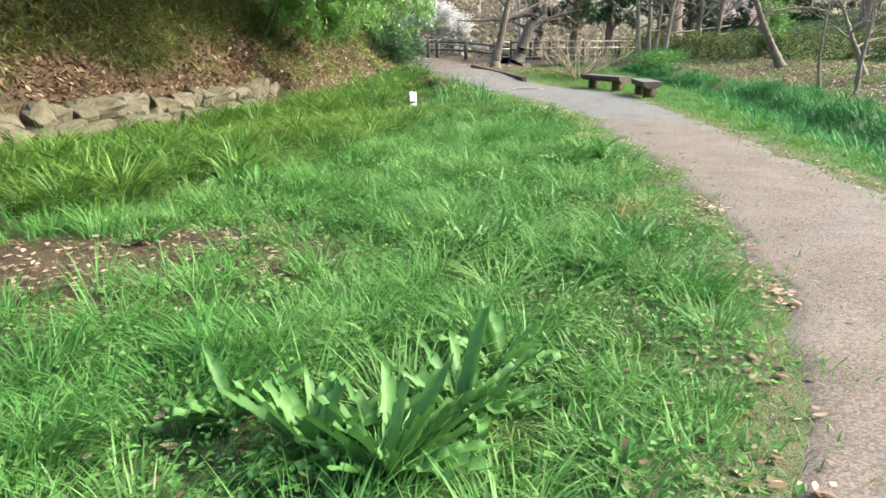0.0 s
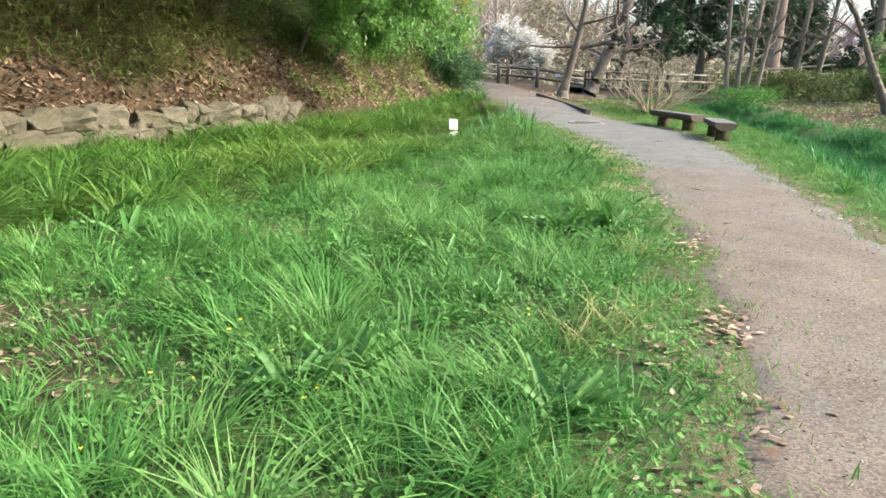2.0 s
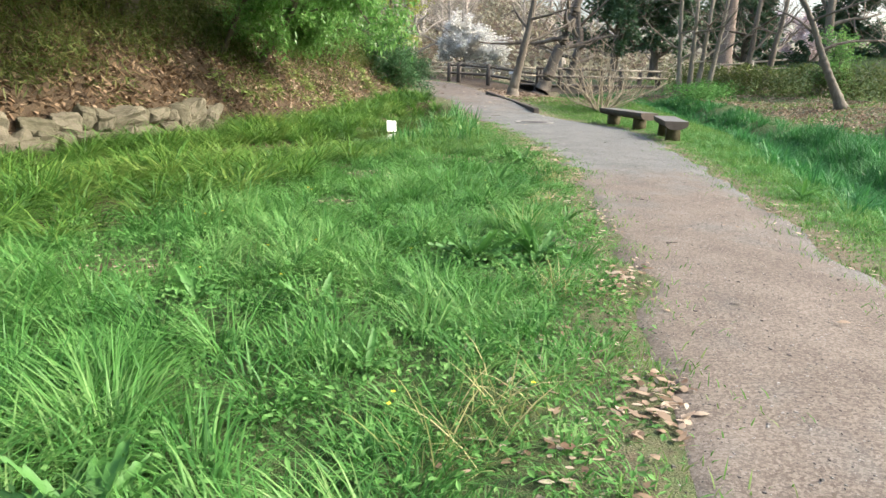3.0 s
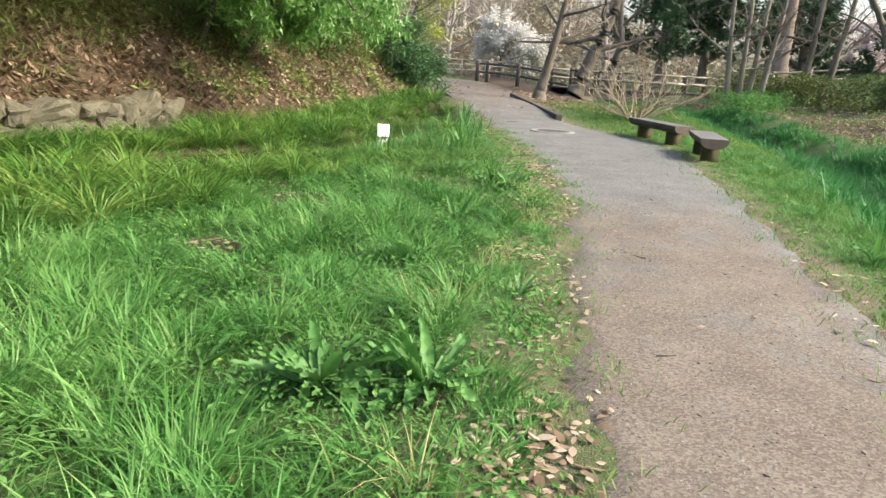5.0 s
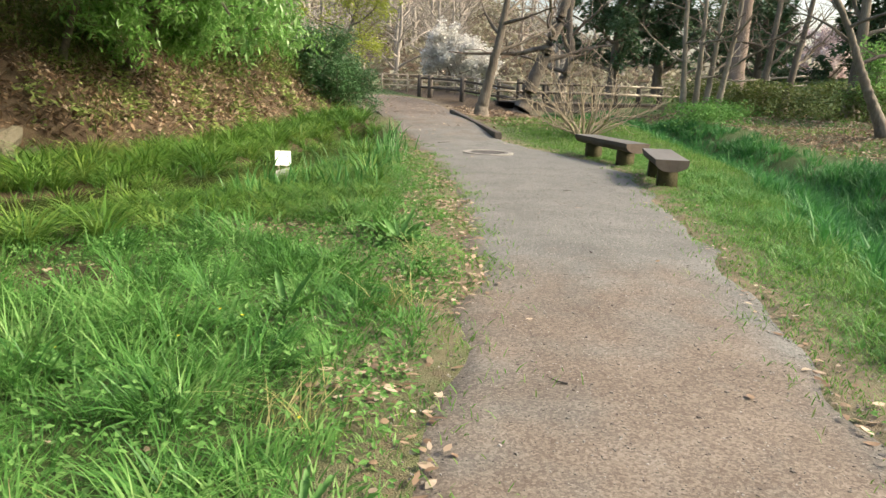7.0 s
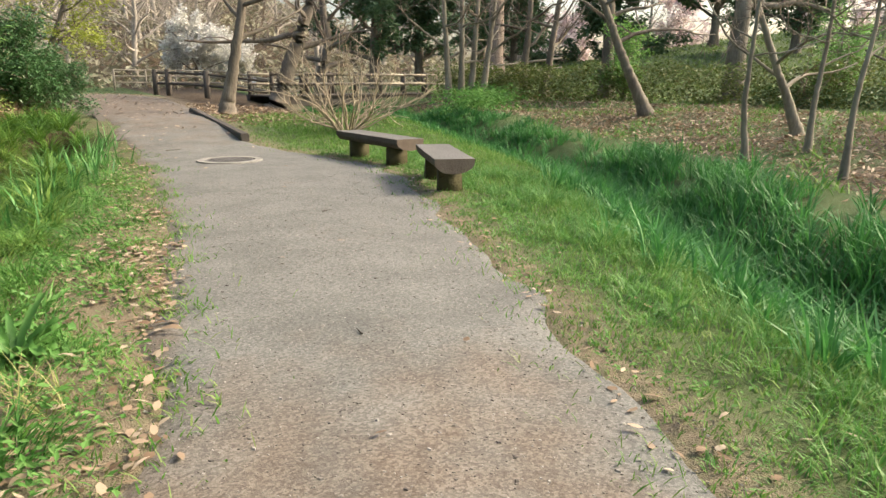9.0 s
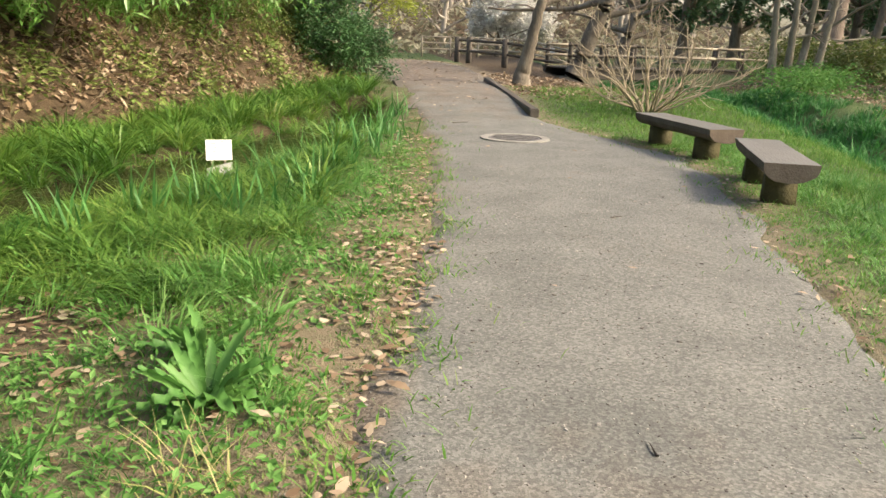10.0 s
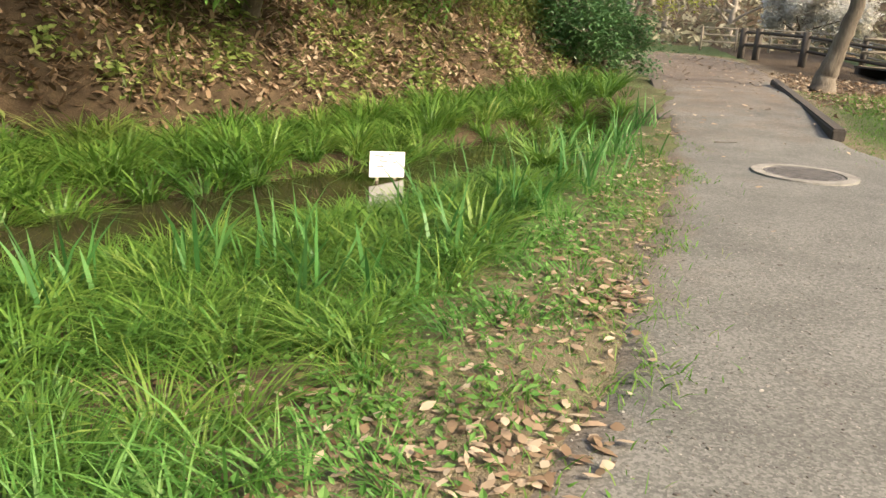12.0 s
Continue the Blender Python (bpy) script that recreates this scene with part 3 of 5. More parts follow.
# scattered short grass creeping into the gravel's margins
x, y = scatter(190000, 0.5, 11, 1.5, 24)
inside = np.minimum(x - left_edge(y), right_edge(y) - x)
x, y = keep(x, y, (inside > -0.5) * np.exp(-(np.clip(inside + 0.15, 0, 9) / 0.36) ** 2) * np.clip(0.38 + 1.0 * wav(x, y, 0.3, 40), 0, 1))
z = np.maximum(height(x, y), path_height(x, y)) - 0.004
v, q = blades(x, y, rng.uniform(0.02, 0.075, len(x)), rng.uniform(0.004, 0.009, len(x)), rng.uniform(0.2, 0.9, len(x)), rng.uniform(0.1, 0.6, len(x)), z=z)
stuff("margin_grass", mesh_of("margin_grass", v, q, LAWN_EAST), "short trodden grass creeping into the gravel", "grass")

# thin weedy grass on the trodden earth beside the gravel
x, y = scatter(60000, 3.4, 7.6, 12.6, 22)
edge = left_edge(y) - x
x, y = keep(x, y, smooth((edge + 0.45) / 0.5) * smooth((1.9 - edge) / 0.5) * np.clip(0.15 + 0.8 * wav(x, y, 0.35, 81), 0.05, 0.8))
z = np.maximum(height(x, y), path_height(x, y)) - 0.004
v, q = blades(x, y, rng.uniform(0.025, 0.07, len(x)), rng.uniform(0.006, 0.013, len(x)), rng.uniform(0.3, 1.0, len(x)), rng.uniform(0.2, 0.8, len(x)), z=z)
x2, y2 = scatter(26000, 3.4, 7.4, 12.4, 20)
edge = left_edge(y2) - x2
x2, y2 = keep(x2, y2, smooth((edge - 0.05) / 0.5) * smooth((2.6 - edge) / 0.5) * np.clip(0.25 + 0.8 * wav(x2, y2, 0.4, 83), 0.06, 0.9) * (1 - 0.6 * sedge_zone(x2, y2)))
n = len(x2)
v2, q2 = leaves(np.stack([x2, y2, height(x2, y2) + rng.uniform(0.005, 0.06, n)], -1), rng.uniform(0.025, 0.07, n), rng.uniform(0.015, 0.038, n), rng.uniform(0, 6.3, n), rng.uniform(-0.3, 0.5, n), 0.15)
stuff("margin_weeds", mesh_of("margin_weeds", v2, q2, WEED), "flat leafy weeds over trodden earth and dead leaves", "weeds")
stuff("thin_grass", mesh_of("thin_grass", v, q, LAWN_EAST), "thin weedy grass on bare trodden earth", "grass")

# taller tufts in it
cx, cy = spaced(-0.8, 6.4, 1.5, 17, 0.42)
e = left_edge(cy) - cx
cx, cy = keep(cx, cy, 0.45 * (e > 0.45) * (1 - sedge_zone(cx, cy)) * (1 - mud_at(cx, cy)) * (1 - 0.6 * (cy > 12.5) * (e < 1.6)) * (1 - dock_at(cx, cy)))
tall = rng.uniform(0.2, 0.42, len(cx))
tone = 0.5 + rng.uniform(-0.45, 0.45, len(cx))
stuff("grass_tufts", clumps("grass_tufts", cx, cy, 70, 0.13, tall, (0.006, 0.013), (0.05, 0.5), (0.3, 1.1), 4, tone, LAWN, 1.0), "taller arching tufts of soft green grass", "grass")

# small round-leaved weeds close to the soil
x, y = scatter(170000, -2.5, 7.0, 0.8, 21)
edge = left_edge(y) - x
zone = smooth((edge + 0.02) / 0.3) * (1 - 0.6 * smooth((y - 14.0) / 0.8)) * (1 - 0.8 * sedge_zone(x, y)) * (1 - 0.8 * mud_at(x, y)) * (edge < 5) * np.clip(0.5 - 1.0 * wav(x, y, 0.6, 6), 0.08, 1)
x, y = keep(x, y, zone)
n = len(x)
v, q = leaves(np.stack([x, y, height(x, y) + rng.uniform(0.01, 0.17, n)], -1), rng.uniform(0.02, 0.06, n), rng.uniform(0.011, 0.03, n), rng.uniform(0, 6.3, n), rng.uniform(-0.2, 0.6, n), 0.15)
stuff("low_weeds", mesh_of("low_weeds", v, q, WEED), "low clover-like weeds among the grass", "weeds")

# sedges: arching tussocks along the stream, with smaller ones between
cx, cy = spaced(-7.0, 6.9, 6.0, 28, 0.40)
cx, cy = keep(cx, cy, sedge_zone(cx, cy) * (~in_open_water(cx, cy)) * (1 - 0.95 * mud_at(cx, cy)) * np.clip(0.9 + 0.4 * wav(cx, cy, 0.9, 11), 0.5, 1))
near_side = (along(cx, cy, STREAM) < 0) & (cy > 14.5)
tall = rng.uniform(0.36, 0.62, len(cx)) * (1 + 0.2 * wav(cx, cy, 1.1, 2)) * (1 - 0.42 * near_side * (cy < 21))
# Tone drops towards the left: the shade lying there, painted into the sedge.
tone = 0.47 - 0.13 * smooth((0.2 - cx) / 1.2) + 0.2 * wav(cx, cy, 1.3, 36) + rng.uniform(-0.3, 0.32, len(cx))
stuff("sedge", clumps("sedge", cx, cy, 78, 0.11, tall, (0.011, 0.024), (0.05, 0.55), (0.35, 1.25), 3, tone, SEDGE, 0.35), "arching green sedge tussocks along the stream", "sedge")
cx, cy = spaced(-7.0, 6.9, 6.0, 28, 0.24)
cx, cy = keep(cx, cy, 0.7 * sedge_zone(cx, cy) * (~in_open_water(cx, cy)) * (1 - 0.9 * mud_at(cx, cy)))
tall = rng.uniform(0.15, 0.33, len(cx))
stuff("sedge", clumps("sedge", cx, cy, 24, 0.09, tall, (0.008, 0.018), (0.1, 0.7), (0.3, 1.0), 2, 0.3 + rng.uniform(-0.3, 0.4, len(cx)), SEDGE, 0.5), "young sedge between the larger tussocks", "sedge")

cx, cy = spaced(2.8, 6.4, 15.3, 20.5, 0.25)
edge = left_edge(cy) - cx
cx, cy = keep(cx, cy, smooth((edge - 0.85 - 0.2 * wav(cx, cy, 0.6, 91)) / 0.25) * (along(cx, cy, STREAM) < -0.45) * (1 - 0.5 * mud_at(cx, cy)))
tall = rng.uniform(0.24, 0.38, len(cx))
stuff("sedge", clumps("sedge", cx, cy, 60, 0.10, tall, (0.006, 0.013), (0.1, 0.6), (0.5, 1.3), 4, 0.42 + rng.uniform(-0.3, 0.32, len(cx)), SEDGE, 0.6), "low drooping sedge between the path and the water", "sedge")

# iris leaves standing at the water
cx, cy = np.array([(4.55, 17.35), (4.85, 17.6), (5.35, 17.3), (5.15, 20.9), (5.9, 19.5), (6.1, 21.8), (6.55, 24.6), (6.35, 23.4), (5.5, 21.6), (5.7, 22.6), (5.2, 19.2), (6.15, 20.6),
                   (4.1, 16.6), (5.6, 18.2), (6.45, 22.6), (5.4, 23.6)]).T
m = 26
x = np.repeat(cx, m) + rng.normal(0, 0.16, len(cx) * m)
y = np.repeat(cy, m) + rng.normal(0, 0.16, len(cx) * m)
v, q = blades(x, y, rng.uniform(0.2, 0.6, len(x)), rng.uniform(0.014, 0.03, len(x)), rng.uniform(0.02, 0.35, len(x)), rng.uniform(0, 0.45, len(x)), 3)
stuff("iris_leaves", mesh_of("iris_leaves", v, q, IRIS), "upright blue-green iris leaves at the water's edge", "iris")

# short grass on the path's other side and reeds in the ditch
x, y = scatter(260000, 3, 14.5, 2.5, 30)
ditch = along(x, y, DITCH)
edge = x - right_edge(y)
zone = smooth((edge + 0.15) / 0.35) * smooth((ditch - 0.1) / 0.5) * np.clip(0.8 + 0.4 * wav(x, y, 0.6, 14), 0.2, 1) * np.interp(y, [0, 14, 25, 30], [1, 0.95, 0.75, 0.3])
x, y = keep(x, y, zone)
edge = x - right_edge(y)
v, q = blades(x, y, (0.035 + 0.095 * smooth((edge - 0.2) / 1.5)) * rng.uniform(0.6, 1.4, len(x)), rng.uniform(0.005, 0.012, len(x)), rng.uniform(0.1, 0.6, len(x)), rng.uniform(0.1, 0.6, len(x)))
stuff("verge_grass", mesh_of("verge_grass", v, q, LAWN_EAST), "short bright grass between the path and the ditch", "grass")

cx, cy = spaced(5, 12, 5.5, 23, 0.105)
beyond_ = cx - right_edge(cy)
cx, cy = keep(cx, cy, smooth((beyond_ - 0.05) / 0.5) * smooth((along(cx, cy, DITCH) - 0.5) / 0.4) * np.clip(0.5 + 0.8 * wav(cx, cy, 0.5, 15), 0.1, 1))
tall = (0.055 + 0.13 * smooth((cx - right_edge(cy) - 0.2) / 1.3)) * rng.uniform(0.6, 1.5, len(cx))
stuff("verge_tufts", clumps("verge_tufts", cx, cy, 20, 0.08, tall, (0.004, 0.009), (0.1, 0.7), (0.15, 0.9), 2, 0.55 + rng.uniform(-0.35, 0.35, len(cx)), LAWN, 0.8), "soft tufts of bright grass beside the ditch", "grass")

cx, cy = spaced(3, 17, -1, 36, 0.165)
ditch = along(cx, cy, DITCH)
zone = np.exp(-((ditch + 0.45 + 0.2 * wav(cx, cy, 1.0, 3)) / 0.95) ** 4) * np.clip(0.8 + 0.7 * wav(cx, cy, 0.8, 17), 0.1, 1) + 0.9 * np.exp(-((ditch - 0.55) / 0.4) ** 2)
cx, cy = keep(cx, cy, np.clip(zone, 0, 1) * (cx > right_edge(cy) + 0.9) * (1 - 0.85 * np.exp(-((cy - 22.5) / 1.5) ** 2)))
tall = rng.uniform(0.25, 0.52, len(cx)) * (1 + 0.25 * wav(cx, cy, 0.8, 4)) * np.interp(cy, [20, 26], [1, 0.6])
stuff("ditch_reeds", clumps("ditch_reeds", cx, cy, 21, 0.10, tall, (0.011, 0.023), (0.03, 0.35), (0.1, 0.85), 2, 0.5 + rng.uniform(-0.4, 0.4, len(cx)), REED, 0.6), "dense green reeds filling the ditch", "reeds")

# low weeds in the verge grass
x, y = scatter(90000, 4, 12.5, 5, 26)
beyond_ = x - right_edge(y)
x, y = keep(x, y, smooth((beyond_ + 0.1) / 0.3) * smooth((along(x, y, DITCH) - 0.4) / 0.5) * np.clip(0.1 + 0.9 * wav(x, y, 0.5, 57), 0.03, 0.8))
n = len(x)
v, q = leaves(np.stack([x, y, np.maximum(height(x, y), path_height(x, y)) + rng.uniform(0.005, 0.05, n)], -1), rng.uniform(0.015, 0.05, n), rng.uniform(0.01, 0.026, n), rng.uniform(0, 6.3, n), rng.uniform(-0.2, 0.5, n), 0.15)
stuff("verge_weeds", mesh_of("verge_weeds", v, q, WEED), "small weeds among the short verge grass", "weeds")

# buttercups
x, y = scatter(260, 1.0, 5.5, 3.5, 12)
x, y = keep(x, y, (left_edge(y) - x > 0.5) * np.clip(wav(x, y, 0.9, 51), 0, 1))
x, y = np.repeat(x, 5), np.repeat(y, 5)
n = len(x)
v, q = leaves(np.stack([x, y, height(x, y) + 0.13], -1), np.full(n, 0.014), np.full(n, 0.012), np.tile(np.arange(5) * 1.257, n // 5), np.full(n, 0.3), 0.1)
stuff("buttercups", mesh_of("buttercups", v, q, BUTTERCUP), "tiny yellow buttercups in the grass", "flowers")

# dry straw and dead leaves
cx, cy = np.array([(3.45, 6.05), (3.2, 5.75), (2.6, 4.3), (5.9, 13.4), (4.5, 9.6), (5.0, 10.6), (4.2, 7.6), (5.6, 12.2)]).T
m = 45
x, y = np.repeat(cx, m) + rng.normal(0, 0.09, len(cx) * m), np.repeat(cy, m) + rng.normal(0, 0.09, len(cx) * m)
v, q = blades(x, y, rng.uniform(0.15, 0.34, len(x)), rng.uniform(0.004, 0.008, len(x)), rng.uniform(0.2, 0.8, len(x)), rng.uniform(0.2, 0.9, len(x)), 3)
stuff("dry_tufts", mesh_of("dry_tufts", v, q, STRAW), "yellowed dry tufts among the grass", "grass")

x, y = scatter(26000, 0, 1, 1.2, 25)
side = rng.uniform(0, 1, len(x)) < 0.72
off = np.where(side, rng.gamma(2.2, 0.2, len(x)) - 0.12, rng.gamma(1.6, 0.18, len(x)) - 0.1)
x = np.where(side, left_edge(y) - off, right_edge(y) + off)
x, y = keep(x, y, np.clip(np.where(side, 0.05 + 1.3 * wav(x, y, 0.5, 21) ** 3 + 0.09 * (y > 12.5), 0.07), 0, 0.6) * np.interp(y, [0, 16, 25], [1, 0.9, 0.5]))
x2, y2 = scatter(20000, -2.8, 6.5, 4, 17)
x2, y2 = keep(x2, y2, np.clip(mud_at(x2, y2), 0, 1) * 0.9 + 0.006 * (x2 < left_edge(y2)))
heaps = np.array([(5.2, 15.6), (5.7, 16.05), (5.0, 15.1), (6.25, 17.2), (6.0, 15.3), (6.3, 18.6), (6.45, 16.3), (1.65, 2.15), (2.05, 2.9), (2.5, 3.4), (4.65, 7.9), (4.9, 8.7), (3.6, 5.6), (4.7, 14.5), (3.7, 6.7), (0.1, 3.4), (6.5, 20.3), (-0.3, 2.9)])
x4 = np.repeat(heaps[:, 0], 34) + rng.normal(0, 0.2, len(heaps) * 34)
y4 = np.repeat(heaps[:, 1], 34) + rng.normal(0, 0.24, len(heaps) * 34)
x3, y3 = scatter(130, 3, 10, 3, 24)
x3, y3 = np.concatenate([x3, x4]), np.concatenate([y3, y4])
x5, y5 = scatter(3000, 3.2, 7.4, 13.6, 18.5)
e5 = left_edge(y5) - x5
x5, y5 = keep(x5, y5, smooth((e5 + 0.25) / 0.3) * smooth((2.4 - e5) / 0.6) * np.clip(0.15 + 1.1 * wav(x5, y5, 0.4, 23), 0.08, 1) * (1 - 0.6 * sedge_zone(x5, y5)))
large = np.concatenate([np.ones(len(x) + len(x2) + len(x3)), rng.uniform(0.7, 1.5, len(x5))])
x, y = np.concatenate([x, x2, x3, x5]), np.concatenate([y, y2, y3, y5])
lies = (along(x, y, TOE) < 0) & (~in_open_water(x, y))
x, y, large = x[lies], y[lies], large[lies]
x6, y6 = scatter(1500, 5.6, 9.2, 24.5, 40)
x6, y6 = keep(x6, y6, (x6 > left_edge(y6) - 0.6) * (x6 < right_edge(y6)) * np.interp(y6, [24, 31, 34], [0.1, 0.3, 1]))
x, y, large = np.concatenate([x, x6]), np.concatenate([y, y6]), np.concatenate([large, np.full(len(x6), 1.4)])
n = len(x)
z = np.maximum(path_height(x, y), height(x, y))
v, q = flat_leaves(np.stack([x, y, z + rng.uniform(0.004, 0.03, n)], -1), large * rng.uniform(0.03, 0.09, n), large * rng.uniform(0.018, 0.042, n), rng.uniform(0, 6.3, n), rng.uniform(-0.06, 0.2, n), rng.uniform(-0.25, 0.4, n))
stuff("fallen_leaves", mesh_of("fallen_leaves", v, q, TAN_LEAF), "dry brown fallen leaves beside the path", "leaves")

x, y = scatter(70000, 9, 23, 8, 34)
b, e = along(x, y, TOE), -along(x, y, DITCH)
zone = np.clip(smooth((b + 0.1) / 0.4) * (b < 5.5) + 0.6 * smooth((e - 1.6) / 1.0) * (e < 9), 0, 1) + 0.5 * smooth((y - 25.5) / 3) * (x > 9.2) * (x < 13)
x, y = keep(x, y, zone)
n = len(x)
v, q = leaves(np.stack([x, y, height(x, y) + rng.uniform(0.0, 0.04, n)], -1), rng.uniform(0.06, 0.15, n), rng.uniform(0.03, 0.065, n), rng.uniform(0, 6.3, n), rng.uniform(-0.6, 0.5, n), rng.uniform(-0.3, 0.4, (n, 1)), rng.uniform(-1.0, 1.0, n))
x2, y2 = scatter(110000, -6, 6.4, 13, 30)
b = along(x2, y2, TOE)
x2, y2 = keep(x2, y2, (b > 0.05) * (b < 3.4) * np.clip(0.65 + 0.5 * wav(x2, y2, 0.6, 61), 0.1, 1))
n = len(x2)
v2, q2 = flat_leaves(np.stack([x2, y2, height(x2, y2) + rng.uniform(0.0, 0.05, n)], -1), rng.uniform(0.07, 0.17, n), rng.uniform(0.035, 0.075, n), rng.uniform(0, 6.3, n), rng.uniform(-0.8, 0.8, n), rng.uniform(-0.6, 0.8, n))
stuff("leaf_carpet", mesh_of("leaf_carpet", v, q, TAN_LEAF), "pale dry leaves strewn on the ditch's far bank", "leaves")
v, q = v2, q2
# Sun and shade put into the litter's colour: paler lit, darker shaded leaves.
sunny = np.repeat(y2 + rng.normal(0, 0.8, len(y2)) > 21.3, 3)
stuff("dry_litter", mesh_of("dry_litter", v, q[sunny], TAN_LEAF), "dry leaves on the sunny bank, coloured paler as sunlit", "leaves")
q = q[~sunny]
stuff("leaf_litter", mesh_of("leaf_litter", v, q, DEAD_LEAF), "thick brown leaf litter under the trees, darkened as shaded", "leaves")

# weeds and thin grass on the ditch's far bank
x, y = scatter(60000, 11, 25, 9, 34)
e = -along(x, y, DITCH)
x, y = keep(x, y, smooth((e - 1.1) / 0.8) * (e < 9) * np.clip(0.1 + 0.8 * wav(x, y, 0.9, 71), 0, 1))
n = len(x)
v, q = blades(x, y, rng.uniform(0.06, 0.22, n), rng.uniform(0.012, 0.028, n), rng.uniform(0.1, 0.8, n), rng.uniform(0.1, 0.8, n))
stuff("bank_weeds", mesh_of("bank_weeds", v, q, LAWN_EAST), "thin yellow-green weeds on the leaf-strewn bank", "weeds")

# loose gravel
x, y = scatter(56000, 1.5, 10.5, 3.5, 20)
x, y = keep(x, y, ((x > left_edge(y) - 0.25) & (x < right_edge(y) + 0.3)) * np.interp(y, [0, 9, 18, 22], [1, 1, 1, 0.4]))
n = len(x)
r = rng.uniform(0.0025, 0.0075, n) * (1 + 0.7 * (rng.uniform(0, 1, n) > 0.95))
a = rng.uniform(0, 6.3, n)
ring = np.stack([np.stack([np.cos(a + k * np.pi / 2) * r * (1.3 if k % 2 else 0.8), np.sin(a + k * np.pi / 2) * r * (1.3 if k % 2 else 0.8), 0 * r], -1) for k in range(4)], 1)
c = np.stack([x, y, np.maximum(path_height(x, y), height(x, y)) - 0.001], -1)[:, None, :]
v = np.concatenate([c + ring, c + ring * 0.6 + np.stack([0 * r, 0 * r, r * 0.6], -1)[:, None, :]], 1)
k = np.arange(n)[:, None, None] * 8
q = k + np.array([(0, 1, 5, 4), (1, 2, 6, 5), (2, 3, 7, 6), (3, 0, 4, 7), (4, 5, 6, 7)])[None]
stuff("loose_gravel", mesh_of("loose_gravel", v, q, PEBBLE), "loose grey and brown gravel on the path", "gravel")

# undergrowth of bamboo grass on the bank
x, y = scatter(270000, -8, 7, 9, 34)
b = along(x, y, TOE)
zone = smooth((b - np.interp(y, [9, 17, 19.5, 22, 26, 30], [0.5, 0.65, 1.05, 1.3, 1.15, 0.6]) - 0.4 * wav(x, y, 1.3, 3)) / 0.7) * (b < 3.9) + 0.10 * (b > 0.25) * smooth((y - 20.5) / 2) + 0.35 * (b > 0.1) * (b < 1.6) * np.clip(wav(x, y, 1.0, 31) - 0.25, 0, 1)
x, y = keep(x, y, np.clip(zone, 0, 1))
n = len(x)
up = rng.uniform(0.05, 1.0, n) ** 1.2 * np.interp(along(x, y, TOE), [0, 1.2, 2.2, 6], [0.2, 0.45, 1.2, 1.7])
v, q = leaves(np.stack([x, y, height(x, y) + up], -1), rng.uniform(0.16, 0.32, n), rng.uniform(0.022, 0.042, n), rng.uniform(0, 6.3, n), rng.uniform(-1.2, 0.3, n), 0.2)
stuff("bamboo_grass", mesh_of("bamboo_grass", v, q, BAMBOO_LEAF), "dense bamboo grass, partly yellowed, on the bank", "bamboo grass")

x, y = scatter(42000, 0, 6.4, 18, 31)
b = along(x, y, TOE)
x, y = keep(x, y, (b > 0.05) * (b < 3.2) * np.clip(0.1 + wav(x, y, 0.45, 33), 0, 1) * np.interp(y, [18, 22], [0.35, 1]))
n = len(x)
v, q = leaves(np.stack([x, y, height(x, y) + rng.uniform(0.03, 0.22, n)], -1), rng.uniform(0.07, 0.16, n), rng.uniform(0.05, 0.09, n), rng.uniform(0, 6.3, n), rng.uniform(-0.8, 0.5, n), 0.15)
stuff("broadleaf_undergrowth", mesh_of("broadleaf_undergrowth", v, q, BANK_LEAF), "pale green broadleaf seedlings on the sunny bank", "undergrowth")

# ---- trees ----


def tubes(paths, sides):
    """Tapered tubes along lists of (point, radius)."""
    vs, qs, at = [], [], 0
    ang = np.arange(sides) * 2 * np.pi / sides
    for pts, rad in paths:
        pts, rad = np.asarray(pts, float), np.asarray(rad, float)
        d = np.gradient(pts, axis=0)
        d /= np.linalg.norm(d, axis=1)[:, None] + 1e-9
        ref = np.where(np.abs(d[:, 2:3]) > 0.9, np.array([[1.0, 0, 0]]), np.array([[0, 0, 1.0]]))
        a = np.cross(d, ref)
        a /= np.linalg.norm(a, axis=1)[:, None] + 1e-9
        b = np.cross(d, a)
        ring = pts[:, None] + rad[:, None, None] * (a[:, None] * np.cos(ang)[None, :, None] + b[:, None] * np.sin(ang)[None, :, None])
        n = len(pts)
        i = at + np.arange(n * sides).reshape(n, sides)
        j = np.roll(i, -1, 1)
        qs.append(np.stack([i[:-1], j[:-1], j[1:], i[1:]], -1).reshape(-1, 4))
        vs.append(ring.reshape(-1, 3))
        at += n * sides
    return np.concatenate(vs), np.concatenate(qs)


def branch(r, p, d, length, radius, wander, lift, steps):
    pts, rad = [p], [radius]
    for k in range(steps):
        d = d + r.normal(0, wander, 3) + np.array([0, 0, lift])
        d = d / np.linalg.norm(d)
        p = p + d * length / steps
        pts.append(p)
        rad.append(radius * (1 - 0.75 * (k + 1) / steps))
    return np.array(pts), np.array(rad), d


